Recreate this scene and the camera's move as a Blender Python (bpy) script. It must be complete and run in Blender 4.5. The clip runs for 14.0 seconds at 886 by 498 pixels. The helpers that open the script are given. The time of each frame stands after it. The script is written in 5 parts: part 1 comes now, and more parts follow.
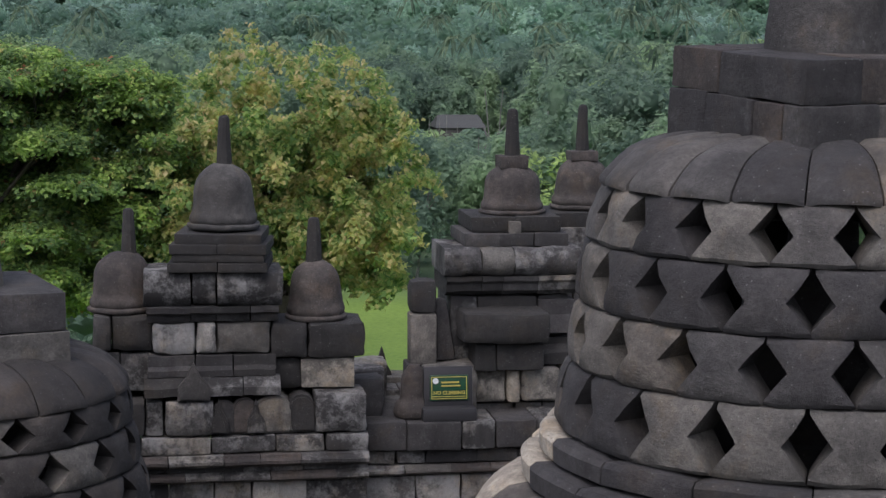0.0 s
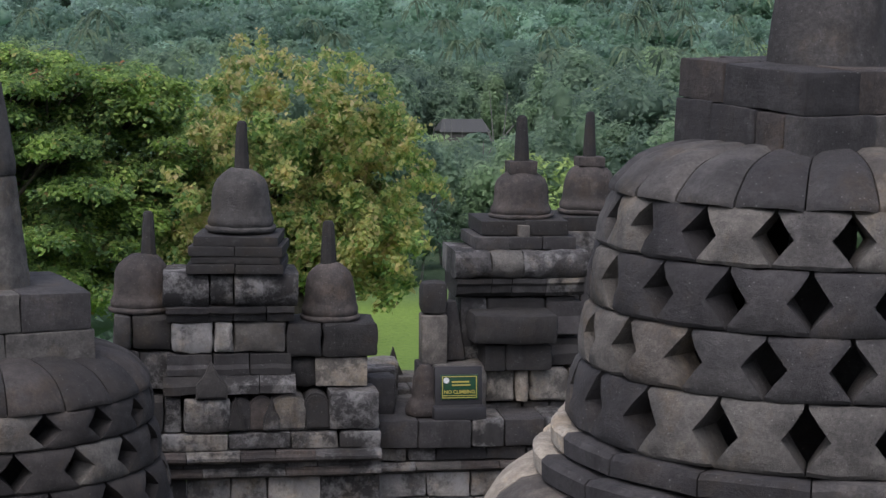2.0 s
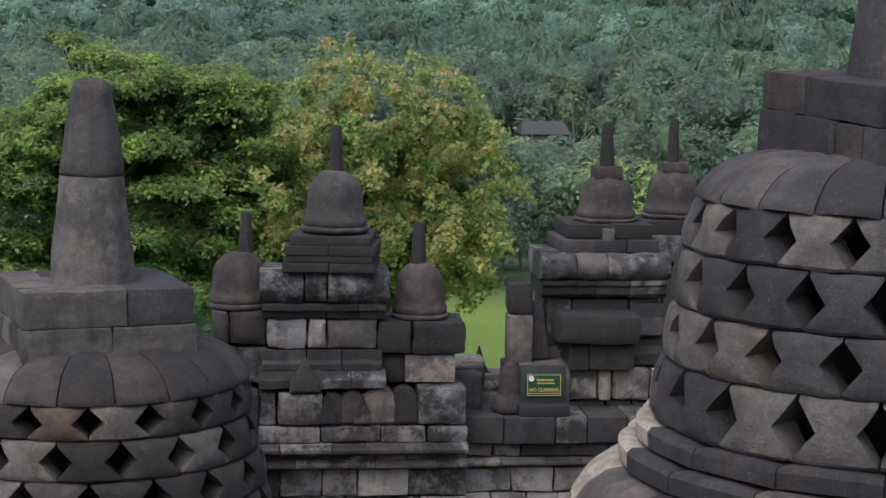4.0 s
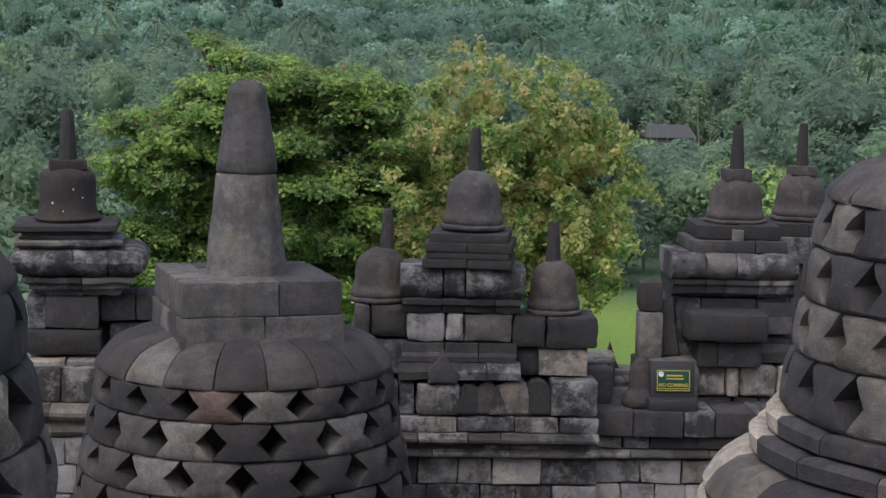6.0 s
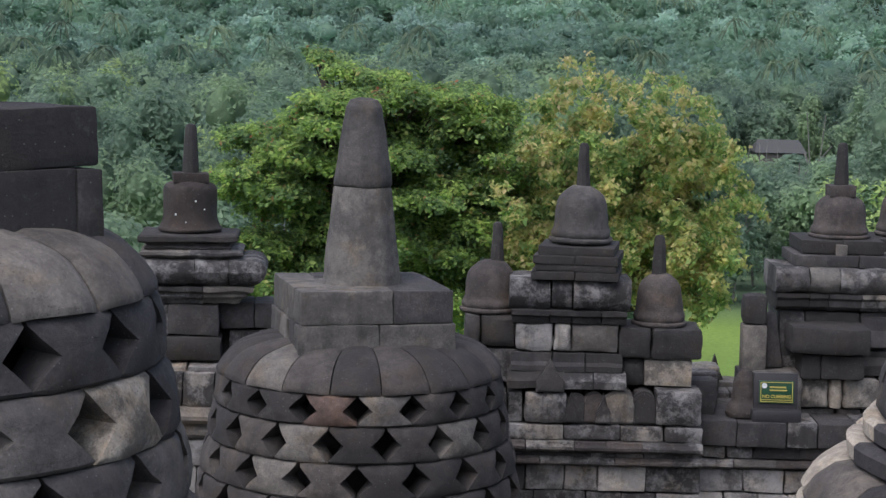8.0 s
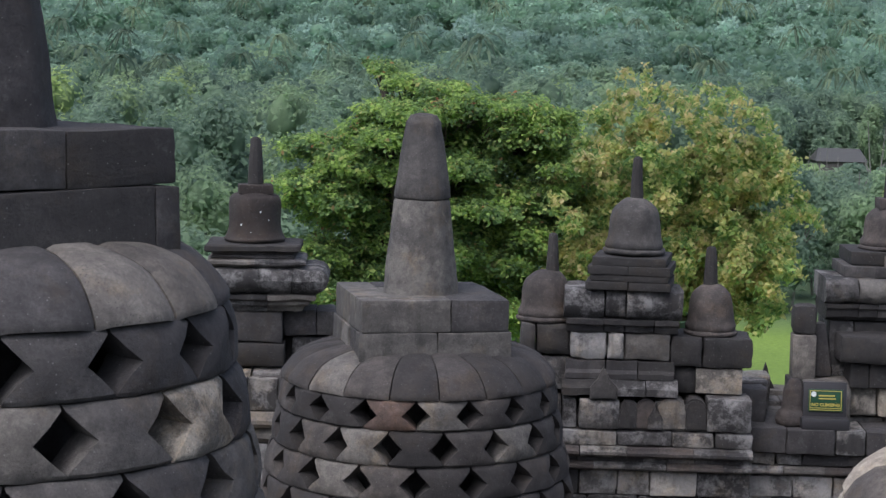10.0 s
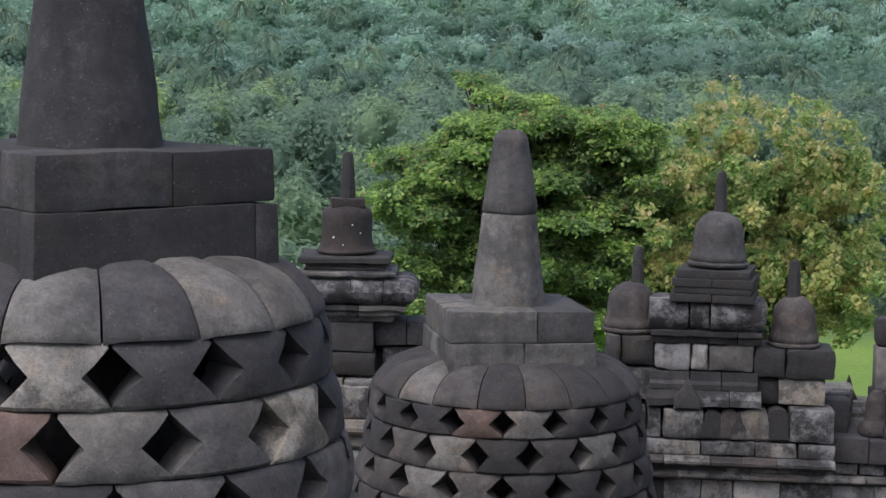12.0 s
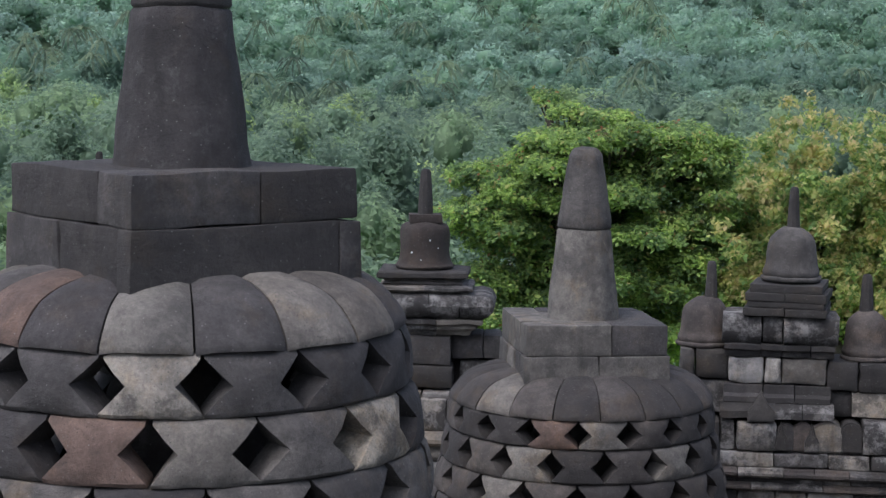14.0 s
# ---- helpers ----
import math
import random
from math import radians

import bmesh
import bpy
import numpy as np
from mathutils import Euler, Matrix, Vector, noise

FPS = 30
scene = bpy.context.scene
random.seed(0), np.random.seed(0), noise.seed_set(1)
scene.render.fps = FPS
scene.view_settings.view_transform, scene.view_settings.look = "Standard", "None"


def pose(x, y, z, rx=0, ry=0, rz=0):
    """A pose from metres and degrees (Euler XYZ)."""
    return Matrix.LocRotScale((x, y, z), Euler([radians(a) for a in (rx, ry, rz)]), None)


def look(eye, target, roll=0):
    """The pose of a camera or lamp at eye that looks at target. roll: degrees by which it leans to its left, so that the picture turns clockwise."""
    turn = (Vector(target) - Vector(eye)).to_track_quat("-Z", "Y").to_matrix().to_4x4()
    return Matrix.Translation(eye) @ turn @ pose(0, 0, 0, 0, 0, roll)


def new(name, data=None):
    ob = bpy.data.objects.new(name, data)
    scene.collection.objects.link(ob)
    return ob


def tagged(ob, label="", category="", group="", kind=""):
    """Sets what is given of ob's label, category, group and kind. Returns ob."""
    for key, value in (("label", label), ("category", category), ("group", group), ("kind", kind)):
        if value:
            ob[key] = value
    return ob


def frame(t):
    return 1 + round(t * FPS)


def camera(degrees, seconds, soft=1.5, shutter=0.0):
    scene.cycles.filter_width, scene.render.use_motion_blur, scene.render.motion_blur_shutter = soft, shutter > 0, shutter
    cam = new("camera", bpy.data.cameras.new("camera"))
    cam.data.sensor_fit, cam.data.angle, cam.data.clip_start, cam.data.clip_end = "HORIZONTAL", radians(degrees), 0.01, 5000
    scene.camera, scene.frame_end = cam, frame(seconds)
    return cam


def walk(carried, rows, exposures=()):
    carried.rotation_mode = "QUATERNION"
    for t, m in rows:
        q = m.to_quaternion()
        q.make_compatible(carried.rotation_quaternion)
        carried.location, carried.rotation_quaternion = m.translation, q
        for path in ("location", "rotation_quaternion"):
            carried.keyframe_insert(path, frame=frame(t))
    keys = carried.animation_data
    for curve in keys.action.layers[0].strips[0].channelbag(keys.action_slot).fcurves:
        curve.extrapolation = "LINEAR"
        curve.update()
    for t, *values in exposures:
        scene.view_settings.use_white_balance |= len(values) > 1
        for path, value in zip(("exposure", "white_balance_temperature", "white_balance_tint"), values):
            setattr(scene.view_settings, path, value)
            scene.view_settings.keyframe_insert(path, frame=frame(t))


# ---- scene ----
cam = camera(27.2, 14.0, soft=1.4)
# seconds, eye x, y, z, then yaw, pitch and lean in degrees
ROWS = [
    (0.0, 0.400, 1.130, 2.724, -8.425, -6.890, 0.285),
    (0.5, 0.367, 1.037, 2.735, -8.729, -6.845, 0.341),
    (1.0, 0.335, 0.938, 2.746, -8.831, -6.816, 0.392),
    (1.5, 0.303, 0.829, 2.756, -8.679, -6.794, 0.441),
    (2.0, 0.269, 0.710, 2.766, -8.314, -6.765, 0.500),
    (4.5, 0.081, 0.069, 2.841, -4.988, -6.762, 0.988),
    (5.0, 0.039, -0.082, 2.854, -4.057, -6.776, 1.062),
    (5.5, -0.009, -0.249, 2.861, -3.052, -6.784, 1.114),
    (6.0, -0.061, -0.429, 2.859, -2.008, -6.757, 1.148),
    (6.5, -0.098, -0.592, 2.857, -0.962, -6.705, 1.156),
    (7.0, -0.106, -0.721, 2.866, 0.000, -6.628, 1.160),
    (7.5, -0.098, -0.835, 2.883, 0.787, -6.520, 1.172),
    (8.0, -0.086, -0.954, 2.901, 1.388, -6.387, 1.185),
    (10.5, -0.040, -1.595, 3.008, 3.866, -6.160, 1.182),
    (11.0, -0.025, -1.705, 3.026, 4.602, -6.100, 1.153),
    (11.5, -0.011, -1.807, 3.042, 5.317, -6.011, 1.100),
    (12.0, -0.002, -1.910, 3.055, 6.071, -5.918, 1.030),
    (12.5, 0.004, -2.011, 3.067, 6.908, -5.818, 0.955),
    (13.0, 0.013, -2.103, 3.077, 7.759, -5.715, 0.879),
    (13.5, 0.024, -2.190, 3.086, 8.322, -5.595, 0.810),
    (14.0, 0.037, -2.274, 3.095, 8.469, -5.494, 0.743),
]
walk(cam, [(t, pose(x, y, z, 90 + pitch, 0, yaw) @ pose(0, 0, 0, 0, 0, lean)) for t, x, y, z, yaw, pitch, lean in ROWS],
     exposures=[(0.0, 0.14, 6190, 18.0), (5.0, 0.19, 6190, 18.0), (8.0, 0.41, 6130, 17.5), (14.0, 0.49, 6080, 17.0)])

# ---- daylight: overcast ----
SUN_EL, SUN_AZ = 58.0, -150.0
world = bpy.data.worlds.new("world")
scene.world = world
world.use_nodes = True
wn = world.node_tree.nodes
sky = wn.new("ShaderNodeTexSky")
sky.sky_type = "NISHITA"
sky.sun_disc = False
sky.sun_elevation, sky.sun_rotation = radians(SUN_EL), radians(SUN_AZ)
sky.air_density, sky.dust_density, sky.ozone_density = 1.0, 4.0, 1.0
hue = wn.new("ShaderNodeHueSaturation")
hue.inputs["Saturation"].default_value = 0.7
world.node_tree.links.new(sky.outputs[0], hue.inputs["Color"])
world.node_tree.links.new(hue.outputs[0], wn["Background"].inputs["Color"])
wn["Background"].inputs["Strength"].default_value = 0.15
sun = new("sun", bpy.data.lights.new("sun", "SUN"))
sun.data.energy, sun.data.angle, sun.data.color = 1.1, radians(60), (1.0, 0.985, 0.96)
sa, se = radians(SUN_AZ), radians(SUN_EL)
sun.matrix_world = look((0, 0, 30), (-math.sin(sa) * math.cos(se) * 10, -math.cos(sa) * math.cos(se) * 10, 30 - math.sin(se) * 10))


# ---- materials ----
class Nodes:
    """A material with short ways to add nodes."""

    def __init__(self, name, rough=0.85):
        self.mat = bpy.data.materials.new(name)
        self.mat.use_nodes = True
        self.tree = self.mat.node_tree
        self.bsdf = self.tree.nodes["Principled BSDF"]
        self.bsdf.inputs["Roughness"].default_value = rough

    def node(self, kind, **values):
        n = self.tree.nodes.new(kind)
        for k, v in values.items():
            n.inputs[k].default_value = v
        return n

    def link(self, a, b):
        self.tree.links.new(a, b)

    def coords(self):
        return self.node("ShaderNodeTexCoord").outputs["Object"]

    def where(self):
        return self.node("ShaderNodeNewGeometry").outputs["Position"]

    def noise(self, co, scale, detail=4.0, rough=0.6, shift=0.0):
        n = self.node("ShaderNodeTexNoise", Scale=scale, Detail=detail, Roughness=rough)
        if shift:
            m = self.node("ShaderNodeMapping")
            m.inputs["Location"].default_value = (shift, shift * 0.7, shift * 1.3)
            self.link(co, m.inputs["Vector"])
            co = m.outputs[0]
        self.link(co, n.inputs["Vector"])
        return n.outputs["Fac"]

    def ramp(self, fac, stops):
        r = self.node("ShaderNodeValToRGB")
        e = r.color_ramp.elements
        while len(e) < len(stops):
            e.new(0.5)
        for i, (p, c) in enumerate(stops):
            e[i].position = p
            e[i].color = (*c, 1) if len(c) == 3 else c
        self.link(fac, r.inputs["Fac"])
        return r.outputs["Color"]

    def mix(self, fac, a, b, mode="MIX"):
        m = self.tree.nodes.new("ShaderNodeMix")
        m.data_type, m.blend_type = "RGBA", mode
        for v, s in ((fac, m.inputs[0]), (a, m.inputs[6]), (b, m.inputs[7])):
            if isinstance(v, (int, float)):
                s.default_value = v
            elif isinstance(v, tuple):
                s.default_value = (*v, 1)
            else:
                self.link(v, s)
        return m.outputs[2]

    def bump(self, height, strength, distance=0.01, normal=None):
        b = self.node("ShaderNodeBump", Strength=strength, Distance=distance)
        self.link(height, b.inputs["Height"])
        if normal:
            self.link(normal, b.inputs["Normal"])
        return b.outputs[0]

    def done(self, colour, normal=None):
        if isinstance(colour, tuple):
            self.bsdf.inputs["Base Color"].default_value = (*colour, 1)
        else:
            self.link(colour, self.bsdf.inputs["Base Color"])
        if normal:
            self.link(normal, self.bsdf.inputs["Normal"])
        return self.mat


def stone_material(name, tones, stain=0.5, pale=0.2, stain_scale=2.2, spots=0.62, cover=0.5):
    """Weathered andesite: a tone for each block, grain, black algae stains and pale lichen."""
    n = Nodes(name, 0.9)
    co, pos = n.coords(), n.where()
    rnd = n.node("ShaderNodeObjectInfo").outputs["Random"]
    base = n.ramp(rnd, tones)
    patch = n.ramp(n.noise(pos, 3.5, 5, 0.65), [(0.32, (0.68, 0.68, 0.69)), (0.68, (1.3, 1.28, 1.25))])
    col = n.mix(1.0, base, patch, "MULTIPLY")
    grain = n.noise(pos, 60, 7, 0.8)
    col = n.mix(1.0, col, n.ramp(grain, [(0.3, (0.7, 0.7, 0.69)), (0.7, (1.34, 1.33, 1.31))]), "MULTIPLY")
    mottle = n.noise(pos, 13, 6, 0.7, 11.0)
    col = n.mix(1.0, col, n.ramp(mottle, [(0.34, (0.8, 0.8, 0.79)), (0.66, (1.22, 1.21, 1.19))]), "MULTIPLY")
    blot = n.noise(pos, stain_scale, 8, 0.72, 7.0)
    col = n.mix(n.ramp(blot, [(cover - 0.02, (0, 0, 0)), (cover + 0.05, (stain, stain, stain))]), col, (0.027, 0.0265, 0.026))
    lich = n.noise(pos, stain_scale * 2.3, 9, 0.78, 21.0)
    col = n.mix(n.ramp(lich, [(spots - 0.06, (0, 0, 0)), (spots + 0.06, (pale, pale, pale))]), col, (0.3, 0.3, 0.29))
    ochre = n.noise(pos, 2.7, 7, 0.7, 43.0)
    col = n.mix(n.ramp(ochre, [(0.52, (0, 0, 0)), (0.68, (0.55, 0.55, 0.55))]), col, n.mix(1.0, col, (1.35, 1.08, 0.72), "MULTIPLY"))
    fleck = n.node("ShaderNodeTexVoronoi", Scale=26.0)
    n.link(pos, fleck.inputs["Vector"])
    col = n.mix(n.ramp(fleck.outputs["Distance"], [(0.05, (0.5, 0.5, 0.5)), (0.12, (0, 0, 0))]), col, (0.26, 0.26, 0.25))
    pit = n.node("ShaderNodeTexVoronoi", Scale=48.0)
    n.link(pos, pit.inputs["Vector"])
    holes = n.ramp(pit.outputs["Distance"], [(0.1, (1, 1, 1)), (0.2, (0, 0, 0))])
    sparse = n.ramp(n.noise(pos, 6, 3, 0.6, 31.0), [(0.45, (0, 0, 0)), (0.6, (0.75, 0.75, 0.75))])
    holes = n.mix(1.0, holes, sparse, "MULTIPLY")
    col = n.mix(holes, col, (0.02, 0.02, 0.02))
    # rain streaks: long upright stains
    run = n.node("ShaderNodeMapping")
    run.inputs["Scale"].default_value = (7.0, 7.0, 0.7)
    n.link(pos, run.inputs["Vector"])
    streak = n.noise(run.outputs[0], 1.0, 5, 0.65)
    col = n.mix(n.ramp(streak, [(0.53, (0, 0, 0)), (0.68, (stain * 0.75, stain * 0.75, stain * 0.75))]), col, n.mix(1.0, col, (0.42, 0.42, 0.42), "MULTIPLY"))
    b = n.bump(grain, 0.6, 0.012)
    b = n.bump(mottle, 0.5, 0.03, b)
    b = n.bump(holes, 0.5, -0.012, b)
    return n.done(col, b)


BELL = stone_material("andesite_bell", [(0.0, (0.031, 0.03, 0.032)), (0.3, (0.046, 0.045, 0.047)), (0.62, (0.066, 0.065, 0.065)),
                                        (0.85, (0.094, 0.09, 0.086)), (0.93, (0.13, 0.122, 0.108)), (1.0, (0.078, 0.06, 0.053))], 0.42, 0.1)
BELL_BROWN = stone_material("andesite_bell_brown", [(0.0, (0.022, 0.021, 0.021)), (0.4, (0.036, 0.034, 0.033)), (0.8, (0.054, 0.05, 0.048)), (1.0, (0.08, 0.073, 0.066))], 0.42, 0.1)
SLAB = stone_material("andesite_slab", [(0.0, (0.034, 0.033, 0.035)), (0.6, (0.054, 0.053, 0.054)), (1.0, (0.078, 0.076, 0.073))], 0.5, 0.14, 2.0)
WALL = stone_material("andesite_wall", [(0.0, (0.042, 0.042, 0.043)), (0.4, (0.085, 0.084, 0.084)), (0.8, (0.145, 0.143, 0.138)),
                                        (1.0, (0.19, 0.18, 0.16))], 0.92, 0.6, 1.5, 0.55, 0.46)
BLACK = stone_material("andesite_blackened", [(0.0, (0.02, 0.0195, 0.019)), (1.0, (0.038, 0.037, 0.036))], 0.6, 0.15, 2.5, 0.66)
GREY = stone_material("andesite_grey_slab", [(0.0, (0.098, 0.096, 0.091)), (0.5, (0.122, 0.119, 0.111)), (1.0, (0.146, 0.141, 0.13))], 0.45, 0.1, 1.8)
SOOT = stone_material("andesite_dark_slab", [(0.0, (0.026, 0.025, 0.025)), (1.0, (0.036, 0.035, 0.035))], 0.35, 0.2, 2.5, 0.66)
LIGHT = stone_material("andesite_light", [(0.0, (0.098, 0.095, 0.089)), (1.0, (0.14, 0.133, 0.121))], 0.3, 0.12)
RUST = stone_material("andesite_rust", [(0.0, (0.092, 0.066, 0.055)), (1.0, (0.112, 0.08, 0.067))], 0.25, 0.1)
UMBER = stone_material("andesite_umber", [(0.0, (0.026, 0.021, 0.0195)), (1.0, (0.034, 0.028, 0.025))], 0.4, 0.2, 3.0, 0.66)
PALE = stone_material("andesite_pale", [(0.0, (0.185, 0.18, 0.167)), (1.0, (0.29, 0.272, 0.235))], 0.62, 0.3, 2.4)
LIMED = stone_material("andesite_lime_streaked", [(0.0, (0.16, 0.16, 0.16)), (0.5, (0.26, 0.257, 0.248)), (1.0, (0.37, 0.357, 0.325))], 0.7, 0.75, 1.9, 0.49, 0.515)
CREAM = stone_material("replacement_stone_cream", [(0.0, (0.33, 0.3, 0.25)), (1.0, (0.46, 0.43, 0.37))], 0.15, 0.15, 2.0)
BROWN = stone_material("andesite_brown", [(0.0, (0.052, 0.045, 0.042)), (1.0, (0.082, 0.072, 0.066))], 0.5, 0.12, 2.2)
FLOOR = stone_material("andesite_paving", [(0.0, (0.08, 0.08, 0.08)), (1.0, (0.15, 0.146, 0.135))], 0.5, 0.2, 1.5)


def leafy(n, col, share):
    """Lets part of the light through, as leaves do."""
    tr = n.node("ShaderNodeBsdfTranslucent")
    n.link(col, tr.inputs["Color"])
    mx = n.node("ShaderNodeMixShader", Fac=share)
    n.link(n.bsdf.outputs[0], mx.inputs[1])
    n.link(tr.outputs[0], mx.inputs[2])
    n.link(mx.outputs[0], n.tree.nodes["Material Output"].inputs["Surface"])


def leaf_material(name, stops, patches, dead=None, rough=0.6):
    """Leaves with a tone of their own, in patches of two growths."""
    n = Nodes(name, rough)
    n.bsdf.inputs["Specular IOR Level"].default_value = 0.25
    g = n.node("ShaderNodeNewGeometry")
    col = n.ramp(g.outputs["Random Per Island"], stops)
    other = n.ramp(g.outputs["Random Per Island"], patches)
    where = n.ramp(n.noise(g.outputs["Position"], 1.7, 4, 0.6, 5.0), [(0.45, (0, 0, 0)), (0.56, (1, 1, 1))])
    col = n.mix(where, col, other)
    if dead:
        faded = n.ramp(n.noise(g.outputs["Position"], 0.8, 5, 0.7, 17.0), [(0.62, (0, 0, 0)), (0.68, (0.75, 0.75, 0.75))])
        col = n.mix(faded, col, dead)
    col = n.mix(1.0, col, n.ramp(n.noise(g.outputs["Position"], 0.9, 3), [(0.3, (0.65, 0.7, 0.65)), (0.7, (1.3, 1.25, 1.2))]), "MULTIPLY")
    leafy(n, col, 0.66)
    return n.done(col)


LEAF_GREEN = leaf_material("leaves_green", [(0.0, (0.12, 0.2, 0.11)), (0.5, (0.2, 0.326, 0.135)), (0.9, (0.31, 0.452, 0.165)), (0.96, (0.38, 0.42, 0.18)), (1.0, (0.45, 0.21, 0.13))],
                          [(0.0, (0.21, 0.336, 0.125)), (0.5, (0.35, 0.514, 0.16)), (0.9, (0.49, 0.662, 0.2)), (1.0, (0.55, 0.578, 0.23))], (0.21, 0.158, 0.085))
LEAF_YELLOW = leaf_material("leaves_yellow_green", [(0.0, (0.15, 0.273, 0.11)), (0.5, (0.28, 0.43, 0.15)), (0.85, (0.44, 0.557, 0.19)), (1.0, (0.58, 0.557, 0.26))],
                           [(0.0, (0.33, 0.41, 0.16)), (0.4, (0.52, 0.54, 0.21)), (0.75, (0.67, 0.59, 0.29)), (1.0, (0.76, 0.63, 0.4))])


def forest_material(name, stops, play=1.0, through_share=0.55):
    """Foliage with a tone for each tree and a little play from spray to spray."""
    n = Nodes(name, 0.9)
    n.bsdf.inputs["Specular IOR Level"].default_value = 0.1
    tone = n.node("ShaderNodeAttribute")
    tone.attribute_name = "tone"
    g = n.node("ShaderNodeNewGeometry")
    col = n.ramp(tone.outputs["Fac"], stops)
    col = n.mix(1.0, col, n.ramp(g.outputs["Random Per Island"], [(0.0, (1 - 0.1 * play, 1 - 0.09 * play, 1 - 0.08 * play)), (1.0, (1 + 0.1 * play, 1 + 0.09 * play, 1 + 0.06 * play))]), "MULTIPLY")
    for scale, a, b in ((0.3, 1 - 0.18 * play, 1 + 0.18 * play), (0.014, 0.78, 1.22)):
        f = n.noise(g.outputs["Position"], scale, 3, 0.6)
        col = n.mix(1.0, col, n.ramp(f, [(0.35, (a, a, a * 1.04)), (0.65, (b, b, b * 0.94))]), "MULTIPLY")
    leafy(n, col, through_share)
    leaves = n.noise(g.outputs["Position"], 1.3, 5, 0.75)
    col = n.mix(1.0, col, n.ramp(leaves, [(0.35, (1 - 0.18 * play, 1 - 0.17 * play, 1 - 0.16 * play)), (0.65, (1 + 0.16 * play, 1 + 0.15 * play, 1 + 0.12 * play))]), "MULTIPLY")
    return n.done(col, n.bump(leaves, 0.7 * play, 0.5))


# Lowland foliage: tones lifted and blued, some haze put into the colour.
FOREST = forest_material("lowland_foliage", [(0.0, (0.18, 0.268, 0.21)), (0.5, (0.25, 0.362, 0.265)), (0.85, (0.315, 0.441, 0.26)), (1.0, (0.42, 0.557, 0.24))])
# Hill foliage: distance haze painted in as pale blue-green with little contrast.
HAZED_HILL_FOREST = forest_material("hill_foliage_hazed", [(0.0, (0.205, 0.327, 0.245)), (0.5, (0.302, 0.451, 0.354)), (1.0, (0.508, 0.694, 0.61))], 0.45, 0.7)
PALM = forest_material("palm_foliage", [(0.0, (0.16, 0.231, 0.165)), (1.0, (0.25, 0.331, 0.22))])


def bark_material(name, dark, pale):
    n = Nodes(name, 0.9)
    co = n.where()
    f = n.noise(co, 9, 6, 0.7)
    return n.done(n.ramp(f, [(0.3, dark), (0.7, pale)]), n.bump(f, 0.6, 0.03))


BARK = bark_material("bark", (0.035, 0.028, 0.022), (0.1, 0.085, 0.068))
PALE_BARK = bark_material("bark_pale", (0.12, 0.125, 0.11), (0.25, 0.25, 0.225))


def grass_material():
    n = Nodes("lawn", 0.9)
    co = n.where()
    big = n.noise(co, 0.06, 4)
    col = n.ramp(big, [(0.35, (0.115, 0.2, 0.03)), (0.65, (0.17, 0.27, 0.045))])
    far = n.node("ShaderNodeVectorMath")
    far.operation = "LENGTH"
    n.link(co, far.inputs[0])
    reach = n.node("ShaderNodeMapRange")
    for k, v in ((1, 112.0), (2, 124.0), (3, 0.0), (4, 1.0)):
        reach.inputs[k].default_value = v
    n.link(far.outputs["Value"], reach.inputs[0])
    col = n.mix(reach.outputs[0], col, (0.075, 0.125, 0.065))
    fine = n.noise(co, 3.0, 6, 0.7)
    col = n.mix(1.0, col, n.ramp(fine, [(0.3, (0.7, 0.75, 0.7)), (0.7, (1.25, 1.2, 1.2))]), "MULTIPLY")
    return n.done(col, n.bump(fine, 0.5, 0.1))


GRASS = grass_material()


def plain(name, colour, rough=0.6, vary=0.12):
    n = Nodes(name, rough)
    f = n.noise(n.coords(), 18, 4)
    col = n.mix(1.0, n.ramp(f, [(0.3, tuple(1 - vary for _ in range(3))), (0.7, tuple(1 + vary for _ in range(3)))]), colour, "MULTIPLY")
    return n.done(col)


SIGN_GREY = plain("sign_painted_grey", (0.028, 0.028, 0.03), 0.5)
SIGN_GREEN = plain("sign_green", (0.008, 0.055, 0.025), 0.4)
SIGN_YELLOW = plain("sign_yellow", (0.42, 0.37, 0.08), 0.5)
SIGN_WHITE = plain("sign_white", (0.6, 0.65, 0.65), 0.5)
DRY = plain("dry_grass", (0.3, 0.23, 0.13), 0.9, 0.3)
FENCE_WHITE = plain("white_paint", (0.3, 0.32, 0.33), 0.6)
PLASTER = plain("plaster_weathered", (0.12, 0.115, 0.105), 0.85, 0.3)
ROOF = plain("roof_tile_dark", (0.062, 0.066, 0.064), 0.8, 0.25)
SHEET = plain("roof_sheet_pale", (0.5, 0.54, 0.56), 0.5)


# ---- building helpers ----
def soften(me, degrees):
    """Smooth shading, with edges sharper than this kept crisp."""
    me.polygons.foreach_set("use_smooth", [True] * len(me.polygons))
    me.set_sharp_from_angle(angle=radians(degrees))


def part(name, bm, material, parent, label="", smooth=False):
    """Links a bmesh (or a mesh) as one mesh object under a thing or a part."""
    if isinstance(bm, bmesh.types.BMesh):
        me = bpy.data.meshes.new(name)
        bm.to_mesh(me)
        bm.free()
        soften(me, 80 if smooth else 32)
        me.materials.append(material)
    else:
        me = bm
    ob = new(name, me)
    ob.parent = parent
    return tagged(ob, label)


def thing(name, m, label, category, group="", kind=""):
    ob = new(name)
    ob.matrix_world = m
    ob.empty_display_size = 0.2
    return tagged(ob, label, category, group, kind)


rng = random.Random(5)


def rough_up(bm, amount, scale=4.0, seed=0.0):
    off = Vector((seed * 3.1, seed * 1.7, seed * 5.3))
    for v in bm.verts:
        v.co += noise.noise_vector(v.co * scale + off) * amount


